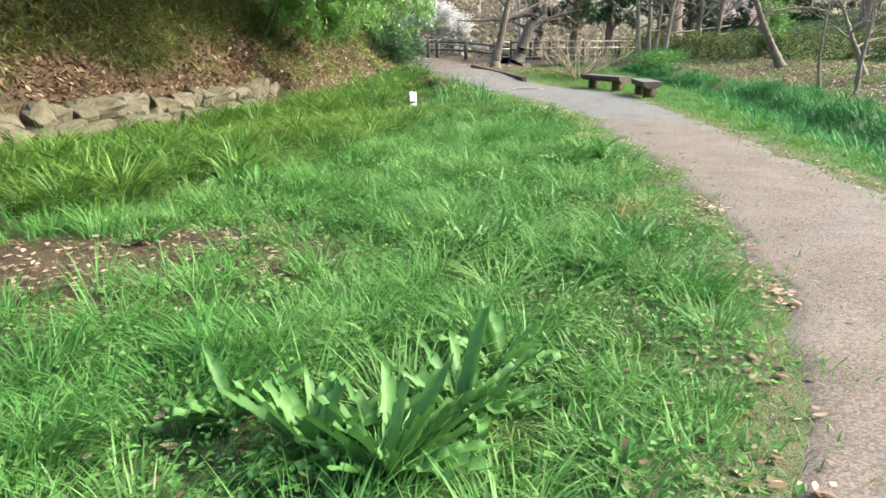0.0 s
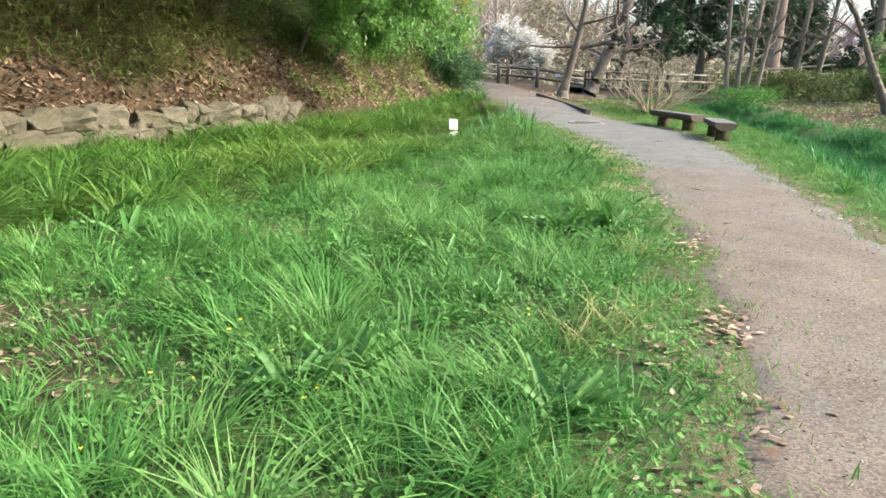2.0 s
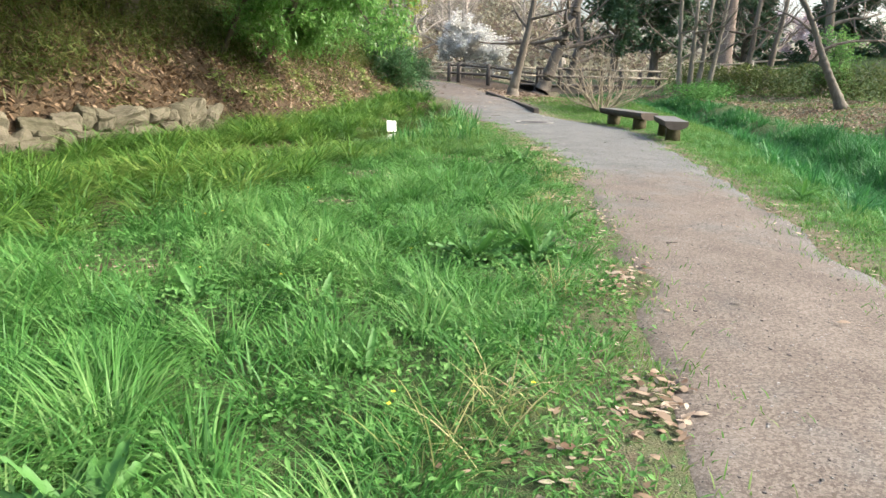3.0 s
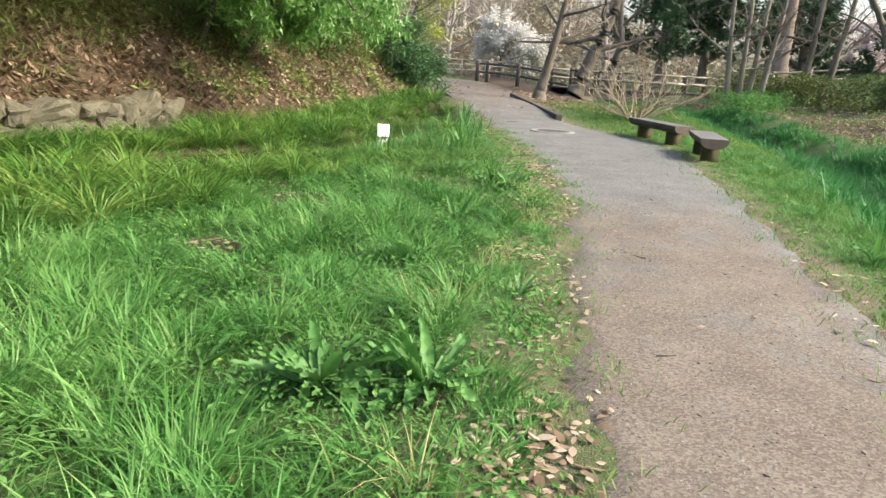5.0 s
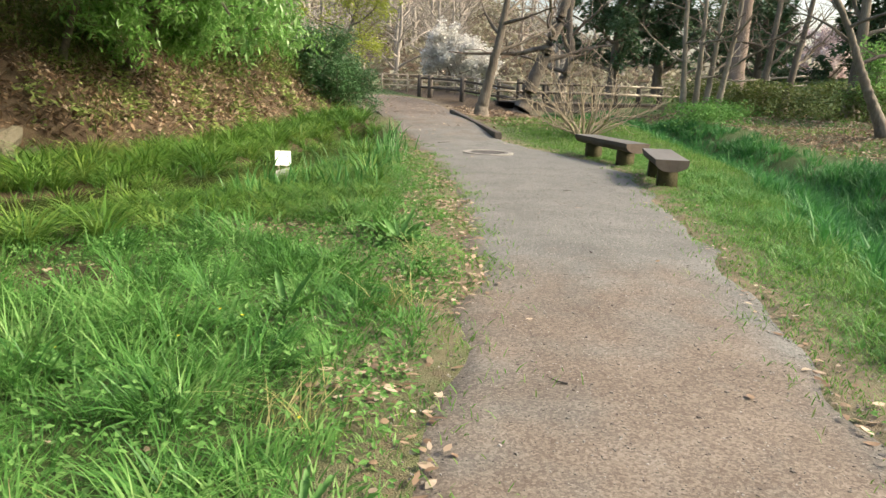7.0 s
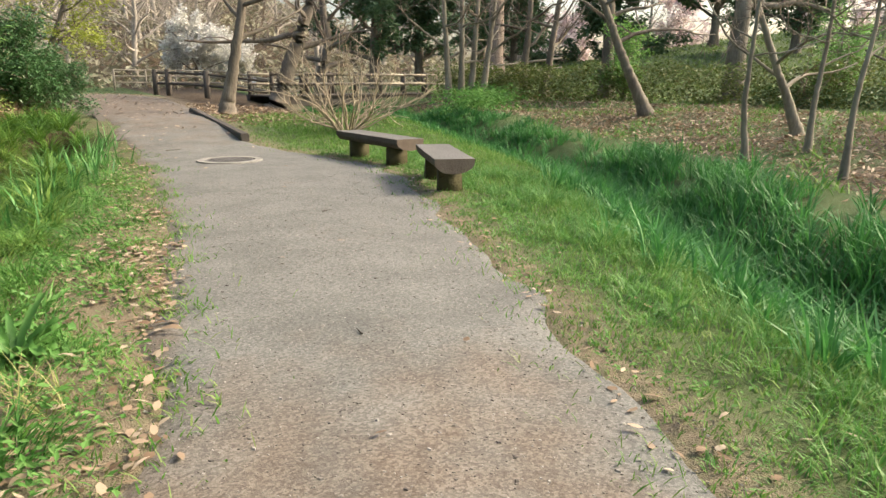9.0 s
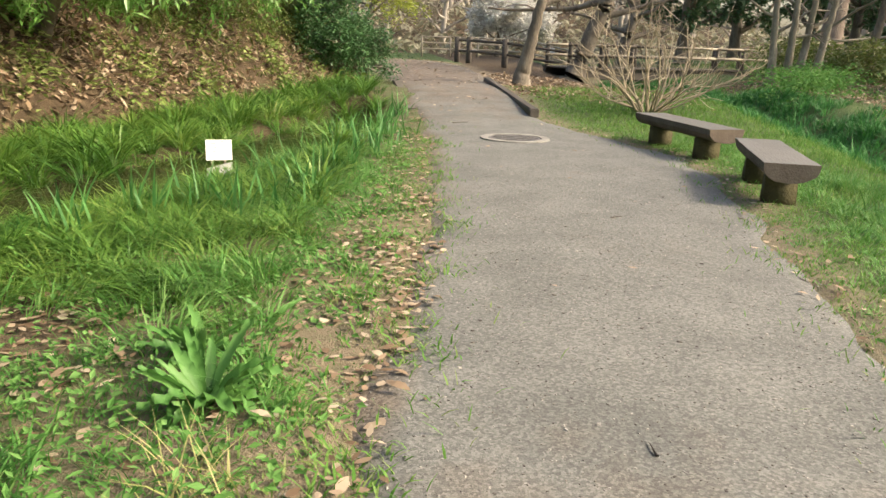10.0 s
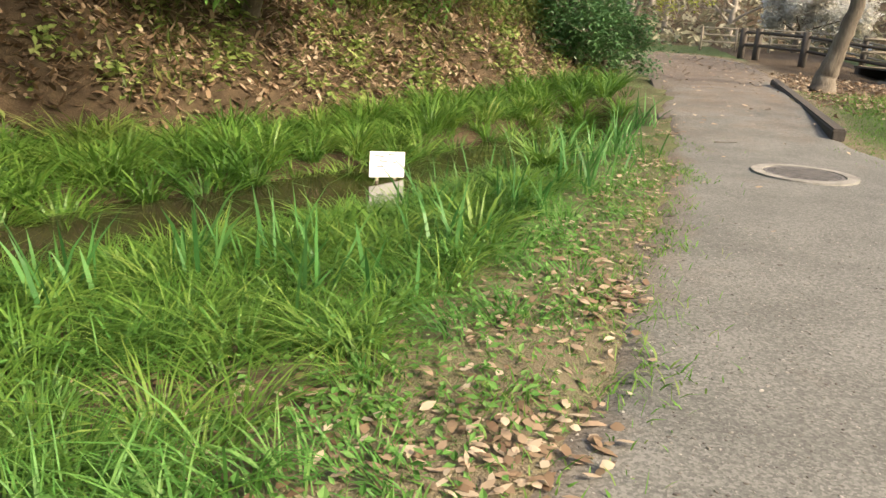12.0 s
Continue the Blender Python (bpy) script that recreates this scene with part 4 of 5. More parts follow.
def make_tree(name, label, base, bends, radius, bark=None, twig=None, limbs=9, limb_from=0.35, spread=1.0, limb_long=2.6, twigs=5, twig_long=1.0, crown=None, leaf=(0.09, 0.05), leaf_n=0,
              lift=0.03, seed=1, category="tree", fine=3, hang=0.0):
    """A tree with a bent trunk through base + bends, forked limbs, twigs and, where it has one, a crown of single leaves."""
    r = np.random.default_rng(seed)
    bark, twig = bark or BARK, twig or TWIG
    x0, y0 = base
    top = new(name)
    tagged(top, label, category)
    top.location = (x0, y0, float(height(x0, y0)) - 0.05)
    ctrl = np.array([(0, 0, 0)] + list(bends), float)
    u = np.linspace(0, len(ctrl) - 1, 9 * len(ctrl))
    pts = np.stack([np.interp(u, np.arange(len(ctrl)), ctrl[:, c]) for c in range(3)], -1)
    for _ in range(8):
        pts[1:-1] = (pts[:-2] + 2 * pts[1:-1] + pts[2:]) / 4
    f = u / u[-1]
    rad = radius * (1 - 0.72 * f) + radius * 0.5 * np.exp(-pts[:, 2] / 0.3)
    pts[1:-1, :2] += r.normal(0, 0.06 * radius, (len(pts) - 2, 2))
    part("trunk", mesh_of("trunk", *tubes([(pts, rad)], 10), bark, True), top)
    l1, l2, l3, tips = [], [], [], []
    for k in range(limbs):
        g = limb_from + (1 - limb_from) * (k + r.uniform(0, 0.8)) / limbs
        p = np.array([np.interp(g, f, pts[:, c]) for c in range(3)])
        a = k * 2.4 + r.uniform(-0.5, 0.5)
        d = np.array([np.cos(a), np.sin(a), r.uniform(0.25, 0.9)])
        b, br, e = branch(r, p, d / np.linalg.norm(d), limb_long * r.uniform(0.7, 1.25) * (1.15 - 0.5 * g) * spread, np.interp(g, f, rad) * 0.55, 0.16, lift, 7)
        l1.append((b, br))
        for s in range(twigs):
            h = r.uniform(0.25, 1.0)
            c = int(h * 7)
            dd = e * 0.5 + r.normal(0, 0.55, 3) + np.array([0, 0, 0.2])
            t, tr, e2 = branch(r, b[c], dd / np.linalg.norm(dd), twig_long * r.uniform(0.6, 1.4), max(br[c] * 0.5, 0.008), 0.22, lift, 5)
            l2.append((t, tr))
            tips.append(t[2:])
            if fine:
                for w in range(fine):
                    dd = e2 * 0.6 + r.normal(0, 0.6, 3)
                    o, orad, _ = branch(r, t[r.integers(1, 6)], dd / np.linalg.norm(dd), twig_long * r.uniform(0.35, 0.8), 0.006, 0.2, lift, 3)
                    l3.append((o, np.maximum(orad, 0.0025)))
                    tips.append(o[1:])
    for one in l1:
        part("limb", mesh_of("limb", *tubes([one], 6), bark, True), top)
    tagged(part("branchwork", mesh_of("branchwork", *tubes(l2, 3), twig), top), kind="stuff")
    if l3:
        tagged(part("twigwork", mesh_of("twigwork", *tubes(l3, 3), twig), top), kind="stuff")
    if crown and leaf_n:
        t = np.concatenate(tips)
        c = t[r.integers(0, len(t), leaf_n)] + r.normal(0, 0.10 + 0.04 * twig_long, (leaf_n, 3))
        v, q = leaves(c, r.uniform(0.6, 1.3, leaf_n) * leaf[0], r.uniform(0.7, 1.3, leaf_n) * leaf[1], r.uniform(0, 6.3, leaf_n), r.uniform(-0.9, 0.6, leaf_n) - hang, 0.2)
        tagged(part("crown", mesh_of("crown", v, q, crown), top), kind="stuff")
    return top

# trees by the path's far end
make_tree("leaning_tree", "slender bare tree leaning over the path's far end", (9.75, 30.3), [(0.15, 0, 0.8), (0.45, -0.1, 2.2), (0.75, 0, 4.0), (0.9, 0.2, 7.5)], 0.19, BARK, seed=3, limb_from=0.45, limbs=10, limb_long=2.4, twigs=5)
make_tree("gnarled_tree", "gnarled bare tree with a thick leaning trunk and crooked limbs", (12.1, 34.4), [(0.35, 0, 1.0), (0.9, 0, 2.4), (1.35, -0.1, 3.8), (1.9, 0.1, 5.4), (2.3, 0.2, 7.4)], 0.3, BARK, seed=5, limb_from=0.32, limbs=10, limb_long=3.6, twigs=7)
make_tree("gnarled_tree", "crooked bare tree behind the plank bridge", (15.8, 41.5), [(0.1, 0, 1.3), (0.5, 0, 2.6), (0.2, 0, 4.2), (0.8, 0.3, 7.4)], 0.28, BARK, seed=6, limb_from=0.25, limbs=11, limb_long=3.4, twigs=6)
# trees on the far side of the ditch
make_tree("leaning_tree", "bare tree leaning over the ditch with a pale cut base", (19.5, 24.9), [(-0.35, 0.1, 0.7), (-0.75, 0.3, 1.6), (-1.1, 0.5, 2.6), (-1.9, 0.8, 4.2), (-2.5, 1.0, 6.0)], 0.16, BARK, seed=8, limb_from=0.45, limbs=9, limb_long=3.0, lift=-0.02)
make_tree("sapling", "thin pale sapling on the leaf-strewn bank", (15.85, 18.5), [(-0.1, 0.05, 1.0), (-0.05, 0, 2.2), (0.1, 0, 4.5)], 0.055, PALE_BARK, seed=9, limb_from=0.5, limbs=6, limb_long=1.4, twigs=4)
make_tree("sapling", "thin curved sapling beside a forked tree", (16.6, 17.95), [(0.05, 0.02, 0.8), (0.2, 0, 1.9), (0.25, 0, 4.4)], 0.055, PALE_BARK, seed=10, limb_from=0.5, limbs=6, limb_long=1.5, twigs=4)
make_tree("sapling", "thin pale sapling near the reeds", (14.95, 16.15), [(0.1, 0.05, 1.0), (0.2, -0.05, 2.0), (0.25, 0, 4.0)], 0.048, PALE_BARK, seed=11, limb_from=0.5, limbs=6, limb_long=1.3, twigs=4)
make_tree("forked_tree", "bent pale tree dividing low above the bank", (18.1, 19.3), [(-0.2, 0.1, 0.6), (-0.5, 0.25, 1.3), (-0.95, 0.5, 2.6), (-1.3, 0.7, 5.0)], 0.10, PALE_BARK, seed=12, limb_from=0.3, limbs=8, limb_long=2.2, twigs=5)
make_tree("forked_tree", "bare multi-stemmed tree at the hedge", (19.3, 17.2), [(0.15, 0, 0.7), (0.5, 0.2, 1.8), (0.8, 0.2, 5.0)], 0.12, BARK, seed=13, limb_from=0.12, limbs=10, limb_long=2.4, twigs=5)
make_tree("tall_tree", "stout straight-trunked tree before the hedge", (25.2, 27.3), [(0.0, 0, 2.0), (0.2, 0, 5.0), (0.2, 0, 10.0)], 0.36, BARK, seed=14, limb_from=0.4, limbs=10, limb_long=3.5)
make_tree("tall_tree", "dark straight tree trunk beside the hedge", (23.2, 31.2), [(0.0, 0, 2.0), (-0.1, 0, 5.0), (0.2, 0, 9.0)], 0.26, BARK, seed=15, limb_from=0.4, limbs=9, limb_long=3.0)
make_tree("twin_trunk_tree", "dark slender tree trunk leaning beside its twin", (21.2, 33.6), [(0.1, 0, 1.5), (0.3, 0, 4.0), (0.5, 0, 9.0)], 0.17, BARK, seed=16, limb_from=0.35, limbs=9, limb_long=2.4)
make_tree("twin_trunk_tree", "dark slender tree trunk of a close pair", (21.9, 33.3), [(0.3, 0, 1.5), (0.7, 0, 4.0), (0.9, 0, 9.0)], 0.17, BARK, seed=17, limb_from=0.35, limbs=9, limb_long=2.4)
make_tree("cedar_tree", "tall cedar with a broad reddish trunk", (24.3, 41.0), [(0.1, 0, 3.0), (0.3, 0, 7.0), (0.3, 0, 13.0)], 0.46, RED_BARK, seed=18, limb_from=0.5, limbs=12, limb_long=3.0, crown=CONIFER, leaf=(0.28, 0.12), leaf_n=7000)
for k, (dx, dy) in enumerate([(0, 0), (0.45, 0.2), (-0.4, 0.1), (0.75, -0.1)]):
    make_tree("coppice_stem", "pale slender stem in a clump of close-standing trees", (18.3 + dx, 33.0 + dy), [(dx * 0.3, 0, 1.5), (dx * 0.7, 0, 3.8), (dx * 1.1, 0, 8.5)], 0.13, PALE_BARK, seed=20 + k, limb_from=0.3, limbs=8, limb_long=2.2)
# dark evergreens behind the bridge
for k, (ax, ay, s) in enumerate([(20.5, 47, 1.0), (24.5, 50, 1.15), (28.5, 46, 1.0), (31, 54, 1.3), (34, 44, 0.85), (38.5, 41, 0.9), (37, 34.5, 0.8)]):
    make_tree("evergreen_tree", "dense dark evergreen tree behind the plank bridge", (ax, ay), [(0, 0, 2.0 * s), (0.2, 0, 5 * s), (0, 0, 10.5 * s)], 0.28 * s, BARK, seed=30 + k, limb_from=0.2, limbs=16, limb_long=3.6 * s, twigs=7, twig_long=1.3, crown=CONIFER, leaf=(0.34, 0.18), leaf_n=11000, fine=0)
make_tree("magnolia_tree", "white-flowering tree in full blossom beyond the fence", (12.7, 55.5), [(0, 0, 1.0), (0.2, 0, 2.0), (0.2, 0, 3.3)], 0.14, BARK, seed=40, limb_from=0.25, limbs=13, limb_long=1.7, twigs=7, twig_long=0.9, crown=BLOSSOM, leaf=(0.2, 0.15), leaf_n=11000, fine=0)
make_tree("magnolia_tree", "white-flowering tree in full blossom beyond the fence", (15.6, 60.5), [(0, 0, 1.0), (0.2, 0, 1.8), (0.1, 0, 3.0)], 0.14, BARK, seed=41, limb_from=0.25, limbs=13, limb_long=1.3, twigs=7, twig_long=0.9, crown=BLOSSOM, leaf=(0.2, 0.15), leaf_n=8000, fine=0)
make_tree("spring_tree", "tree in fresh yellow-green leaf at the path's end", (5.2, 42.5), [(0.2, 0, 1.5), (0.9, 0, 3.2), (1.6, 0, 5.6)], 0.15, BARK, seed=42, limb_from=0.35, limbs=12, limb_long=3.0, twigs=7, twig_long=1.1, crown=YELLOW_LEAF, leaf=(0.14, 0.09), leaf_n=5500, fine=0, lift=-0.01)
# blossom along the far lawn
for k, (ax, ay) in enumerate([(52, 36), (56, 46), (50, 56), (60, 28), (44, 62), (62, 18)]):
    make_tree("cherry_tree", "pale pink cherry tree in bloom above the far lawn", (ax, ay), [(0, 0, 1.4), (0.3, 0, 3.0), (0.2, 0, 6.0)], 0.25, BARK, seed=50 + k, limb_from=0.25, limbs=12, limb_long=3.8, twigs=6, twig_long=1.5, crown=PINK, leaf=(0.3, 0.22), leaf_n=5000, fine=0)

# trees and bamboo on the bank
make_tree("bank_evergreen", "sunlit broad-leaved evergreen overhanging the bank's foot", (1.0, 23.6), [(0.5, -0.4, 0.7), (1.0, -1.0, 1.3), (1.3, -1.5, 2.1), (1.4, -1.8, 3.2)], 0.10, BARK, seed=60, limb_from=0.2, limbs=16, limb_long=1.5, twigs=8, twig_long=0.8, crown=GLOSS_LEAF, leaf=(0.16, 0.055), leaf_n=15000, fine=0, lift=-0.07, hang=0.35)
make_tree("bank_evergreen", "leafy evergreen hanging over the sunny bank", (2.4, 26.6), [(0.3, -0.3, 0.7), (0.7, -0.6, 1.4), (1.0, -0.9, 2.8)], 0.09, BARK, seed=61, limb_from=0.2, limbs=14, limb_long=1.5, twigs=8, twig_long=0.8, crown=GLOSS_LEAF, leaf=(0.15, 0.05), leaf_n=13000, fine=0, lift=-0.06, hang=0.35)
make_tree("bank_evergreen", "leafy evergreen over the stone wall", (-1.8, 20.0), [(0.4, -0.4, 0.8), (1.2, -1.0, 1.5), (2.0, -1.6, 2.2)], 0.09, BARK, seed=62, limb_from=0.35, limbs=12, limb_long=1.5, twigs=7, twig_long=0.8, crown=GLOSS_LEAF, leaf=(0.16, 0.055), leaf_n=9000, fine=0, lift=-0.04, hang=0.3)
for k, (ax, ay, s, n_) in enumerate([(5.55, 29.4, 0.85, 6500), (4.7, 29.2, 0.95, 7500), (5.1, 28.6, 0.55, 4000)]):
    make_tree("camellia_bush", "dense dark glossy camellia bush at the bank's end", (ax, ay), [(0, 0, 0.4 * s), (0.1, 0, 0.8 * s), (0.1, 0, 1.3 * s)], 0.05, BARK, seed=64 + k, limb_from=0.05, limbs=16, limb_long=1.05 * s, twigs=8, twig_long=0.42, crown=DARK_LEAF, leaf=(0.10, 0.05), leaf_n=n_, fine=0, category="bush", lift=-0.02)


def bamboo(base, tall, seed):
    r = np.random.default_rng(seed)
    top = new("bamboo")
    tagged(top, "leafy arching bamboo on the wooded bank", "bamboo", group="bamboo thicket")
    top.location = (*base, float(height(*base)) - 0.05)
    lean = np.array([0.55, -0.3, 0]) * r.uniform(0.4, 1.2) + r.normal(0, 0.12, 3)
    u = np.linspace(0, 1, 12)[:, None]
    pts = np.array([[0, 0, tall]]) * u + np.array([[lean[0], lean[1], -0.12]]) * tall * u ** 2.6 * 0.6
    part("culm", mesh_of("culm", *tubes([(pts, 0.016 * (1.1 - u[:, 0]))], 6), BAMBOO_CULM, True), top)
    n_ = 1300
    g = r.uniform(0.22, 1.0, n_) ** 0.8
    c = np.stack([np.interp(g, u[:, 0], pts[:, k]) for k in range(3)], -1)
    c[:, :2] += r.normal(0, 0.42, (n_, 2)) * (1.15 - 0.6 * g)[:, None]
    c[:, 2] -= np.abs(r.normal(0, 0.25, n_))
    v, q = leaves(c, r.uniform(0.13, 0.24, n_), r.uniform(0.018, 0.03, n_), r.uniform(0, 6.3, n_), r.uniform(-1.2, 0.2, n_), 0.2)
    tagged(part("foliage", mesh_of("foliage", v, q, BAMBOO_LEAF), top), kind="stuff")
    return top


BAMBOO_CULM = material("bamboo_culm", [(0.16, 0.19, 0.05), (0.27, 0.27, 0.09), (0.36, 0.33, 0.14)], 2.0, 0.45, 0.1, 30)
stalks = [bamboo((-0.6, 22.8), 5.6, 1), bamboo((-2.2, 20.4), 4.6, 2), bamboo((-5.0, 17.0), 5.2, 3)]
rb = np.random.default_rng(5)
tries = 0
while len(stalks) < 70 and tries < 4000:
    tries += 1
    ax, ay = rb.uniform(-9, 4.5), rb.uniform(10, 33)
    if 2.0 < along(ax, ay, TOE) < 5.0:
        s = rb.uniform(0.8, 1.25)
        stalks.append(copy_thing(stalks[len(stalks) % 3], pose(ax, ay, float(height(ax, ay)) - 0.05, 0, 0, rb.uniform(-50, 50)) @ Matrix.Scale(s, 4)))

# far woods: bare and evergreen trees up the hill, colours paled for haze
far_a = make_tree("woodland_tree", "bare grey-brown woodland tree in the distance, paled for haze", (6, 70), [(0.1, 0, 2.5), (0.4, 0, 5), (0.3, 0, 10)], 0.2, HAZED_BARK, HAZED_TWIG, seed=70, limb_from=0.2, limbs=16, limb_long=3.6, twigs=8, twig_long=1.5, fine=1)
far_b = make_tree("woodland_tree", "bare grey-brown woodland tree in the distance, paled for haze", (14, 72), [(-0.1, 0, 2.5), (-0.4, 0, 5), (-0.1, 0, 11)], 0.22, HAZED_BARK, HAZED_TWIG, seed=71, limb_from=0.15, limbs=16, limb_long=3.8, twigs=8, twig_long=1.6, fine=1)
# Unseen crowns placed to shade bank and sedge; southwest trees added only for this.
for k, (ax, ay, turn, s) in enumerate([(-1.5, 20.6, 0, 1.0), (-2.7, 18.0, 70, 0.95), (-4.4, 15.2, 140, 1.0), (-5.6, 13.2, 0, 1), (-3.4, 16.6, 0, 1), (-7.4, 10.4, 0, 1), (-9.0, 8.0, 0, 1), (-6.6, 12.0, 0, 1)]):
    make_tree("bank_tree", "tall evergreen reaching over the water, unseen crown placed for shade", (ax, ay), [(0.6, -0.3, 1.3), (1.8, -0.9, 2.7), (3.6, -1.7, 3.5), (5.8, -2.5, 3.7)], 0.15, BARK, seed=75 + k, limb_from=0.4, limbs=14, limb_long=2.4, twigs=7, twig_long=1.0, crown=GLOSS_LEAF, leaf=(0.27, 0.10), leaf_n=10500, fine=0, lift=0.0, hang=0.3)
make_tree("bank_evergreen", "pale-leaved evergreen bough hanging out over the stream", (0.3, 22.2), [(0.6, -0.6, 1.3), (1.6, -1.6, 1.9), (2.8, -2.6, 1.6), (3.4, -3.2, 0.75)], 0.06, BARK, seed=88, limb_from=0.35, limbs=14, limb_long=0.9, twigs=6, twig_long=0.5, crown=GLOSS_LEAF, leaf=(0.17, 0.055), leaf_n=4500, fine=0, lift=-0.08, hang=0.5)
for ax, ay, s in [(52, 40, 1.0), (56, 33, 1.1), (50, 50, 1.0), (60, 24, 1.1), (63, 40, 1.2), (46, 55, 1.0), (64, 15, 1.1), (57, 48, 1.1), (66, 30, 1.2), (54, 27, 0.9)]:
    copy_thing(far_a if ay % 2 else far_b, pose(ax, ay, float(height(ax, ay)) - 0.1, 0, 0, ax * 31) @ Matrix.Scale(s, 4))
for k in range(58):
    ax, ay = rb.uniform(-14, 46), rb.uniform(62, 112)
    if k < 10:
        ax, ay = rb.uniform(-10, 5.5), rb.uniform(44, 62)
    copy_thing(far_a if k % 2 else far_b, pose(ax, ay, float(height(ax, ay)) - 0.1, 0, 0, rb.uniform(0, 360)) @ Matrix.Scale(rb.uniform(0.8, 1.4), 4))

# bare shrub by the benches: many stems from one stool
shrub = tagged(new("bare_shrub"), "leafless pale-stemmed shrub spreading behind the log bench", "shrub")
shrub.location = (11.5, 25.6, float(height(11.5, 25.6)) - 0.03)
r = np.random.default_rng(80)
stems, fine = [], []
for k in range(26):
    a = k * 2.4
    d = np.array([np.cos(a), np.sin(a), r.uniform(0.25, 1.5)])
    b, br, e = branch(r, np.array([0.12 * np.cos(a), 0.12 * np.sin(a), 0]), d / np.linalg.norm(d), r.uniform(1.4, 2.4), 0.024, 0.17, 0.06, 8)
    stems.append((b, np.maximum(br, 0.008)))
    for s in range(9):
        dd = e * 0.7 + r.normal(0, 0.5, 3) + np.array([0, 0, 0.3])
        t, tr, _ = branch(r, b[r.integers(2, 9)], dd / np.linalg.norm(dd), r.uniform(0.4, 0.9), 0.009, 0.2, 0.03, 5)
        fine.append((t, np.maximum(tr, 0.004)))
for one in stems:
    part("stem", mesh_of("stem", *tubes([one], 6), PALE_TWIG, True), shrub)
tagged(part("twigwork", mesh_of("twigwork", *tubes(fine, 4), PALE_TWIG), shrub), kind="stuff")

# undergrowth of the far hill, its colour lightened for haze
x, y = scatter(22000, -30, 60, 58, 130)
n = len(x)
v, q = leaves(np.stack([x, y, height(x, y) + rng.uniform(0, 2.2, n) * rng.uniform(0, 1, n)], -1), rng.uniform(0.4, 0.9, n), rng.uniform(0.25, 0.5, n), rng.uniform(0, 6.3, n), rng.uniform(-0.9, 0.9, n), 0.2)
stuff("hillside_undergrowth", mesh_of("hillside_undergrowth", v, q, HAZED_HILL_LEAF), "dry brown-green undergrowth covering the far hillside, paled for haze", "undergrowth")

# hedge before the far lawn
def hedge(label, line, n_, tall, deep, mat_, seed, category="hedge"):
    r = np.random.default_rng(seed)
    k = r.integers(0, len(line) - 1, n_)
    u = r.uniform(0, 1, n_)
    L = np.array(line, float)
    p = L[k] * (1 - u[:, None]) + L[k + 1] * u[:, None] + r.normal(0, deep, (n_, 2))
    z = height(p[:, 0], p[:, 1]) + r.uniform(0, 1, n_) ** 0.8 * tall * (1 + 0.25 * wav(p[:, 0], p[:, 1], 1.0, seed))
    v, q = leaves(np.stack([p[:, 0], p[:, 1], z], -1), r.uniform(0.08, 0.16, n_), r.uniform(0.05, 0.09, n_), r.uniform(0, 6.3, n_), r.uniform(-0.8, 0.6, n_), 0.2)
    return stuff("hedge", mesh_of("hedge", v, q, mat_), label, category)


hedge("rough brown-green hedge before the far lawn", HEDGE[1:6], 26000, 1.25, 0.5, BAMBOO_LEAF, 90)
hedge("dark evergreen clipped hedge along the lawn", [(24.6, 25.8), (26.4, 19), (26.4, 8)], 7000, 0.6, 0.3, DARK_LEAF, 91)
hedge("yellow-green weeds on the ditch's far bank", [(16.2, 28.0), (17.6, 30.8), (19.0, 32.5)], 2600, 0.6, 0.6, WEED, 92, "undergrowth")
for k, (ax, ay) in enumerate([(22.4, 29.3), (25.8, 24.2)]):
    make_tree("evergreen_shrub", "glossy evergreen shrub rising over the hedge", (ax, ay), [(0, 0, 0.5), (0.1, 0, 1.1), (0.1, 0, 2.2)], 0.05, BARK, seed=94 + k, limb_from=0.1, limbs=12, limb_long=0.8, twigs=7, twig_long=0.5, crown=GLOSS_LEAF, leaf=(0.13, 0.06), leaf_n=3000, fine=0, category="shrub")

# far lawn grass beyond the hedge
x, y = scatter(17000, 20, 56, 2, 44)
h_ = along(x, y, HEDGE)
x, y = keep(x, y, (h_ > 0.6) * (h_ < 30))
v, q = blades(x, y, rng.uniform(0.08, 0.2, len(x)), rng.uniform(0.06, 0.12, len(x)), rng.uniform(0.1, 0.7, len(x)), rng.uniform(0.1, 0.5, len(x)))
stuff("far_lawn", mesh_of("far_lawn", v, q, FAR_GRASS), "mown green lawn on the far slope", "grass")

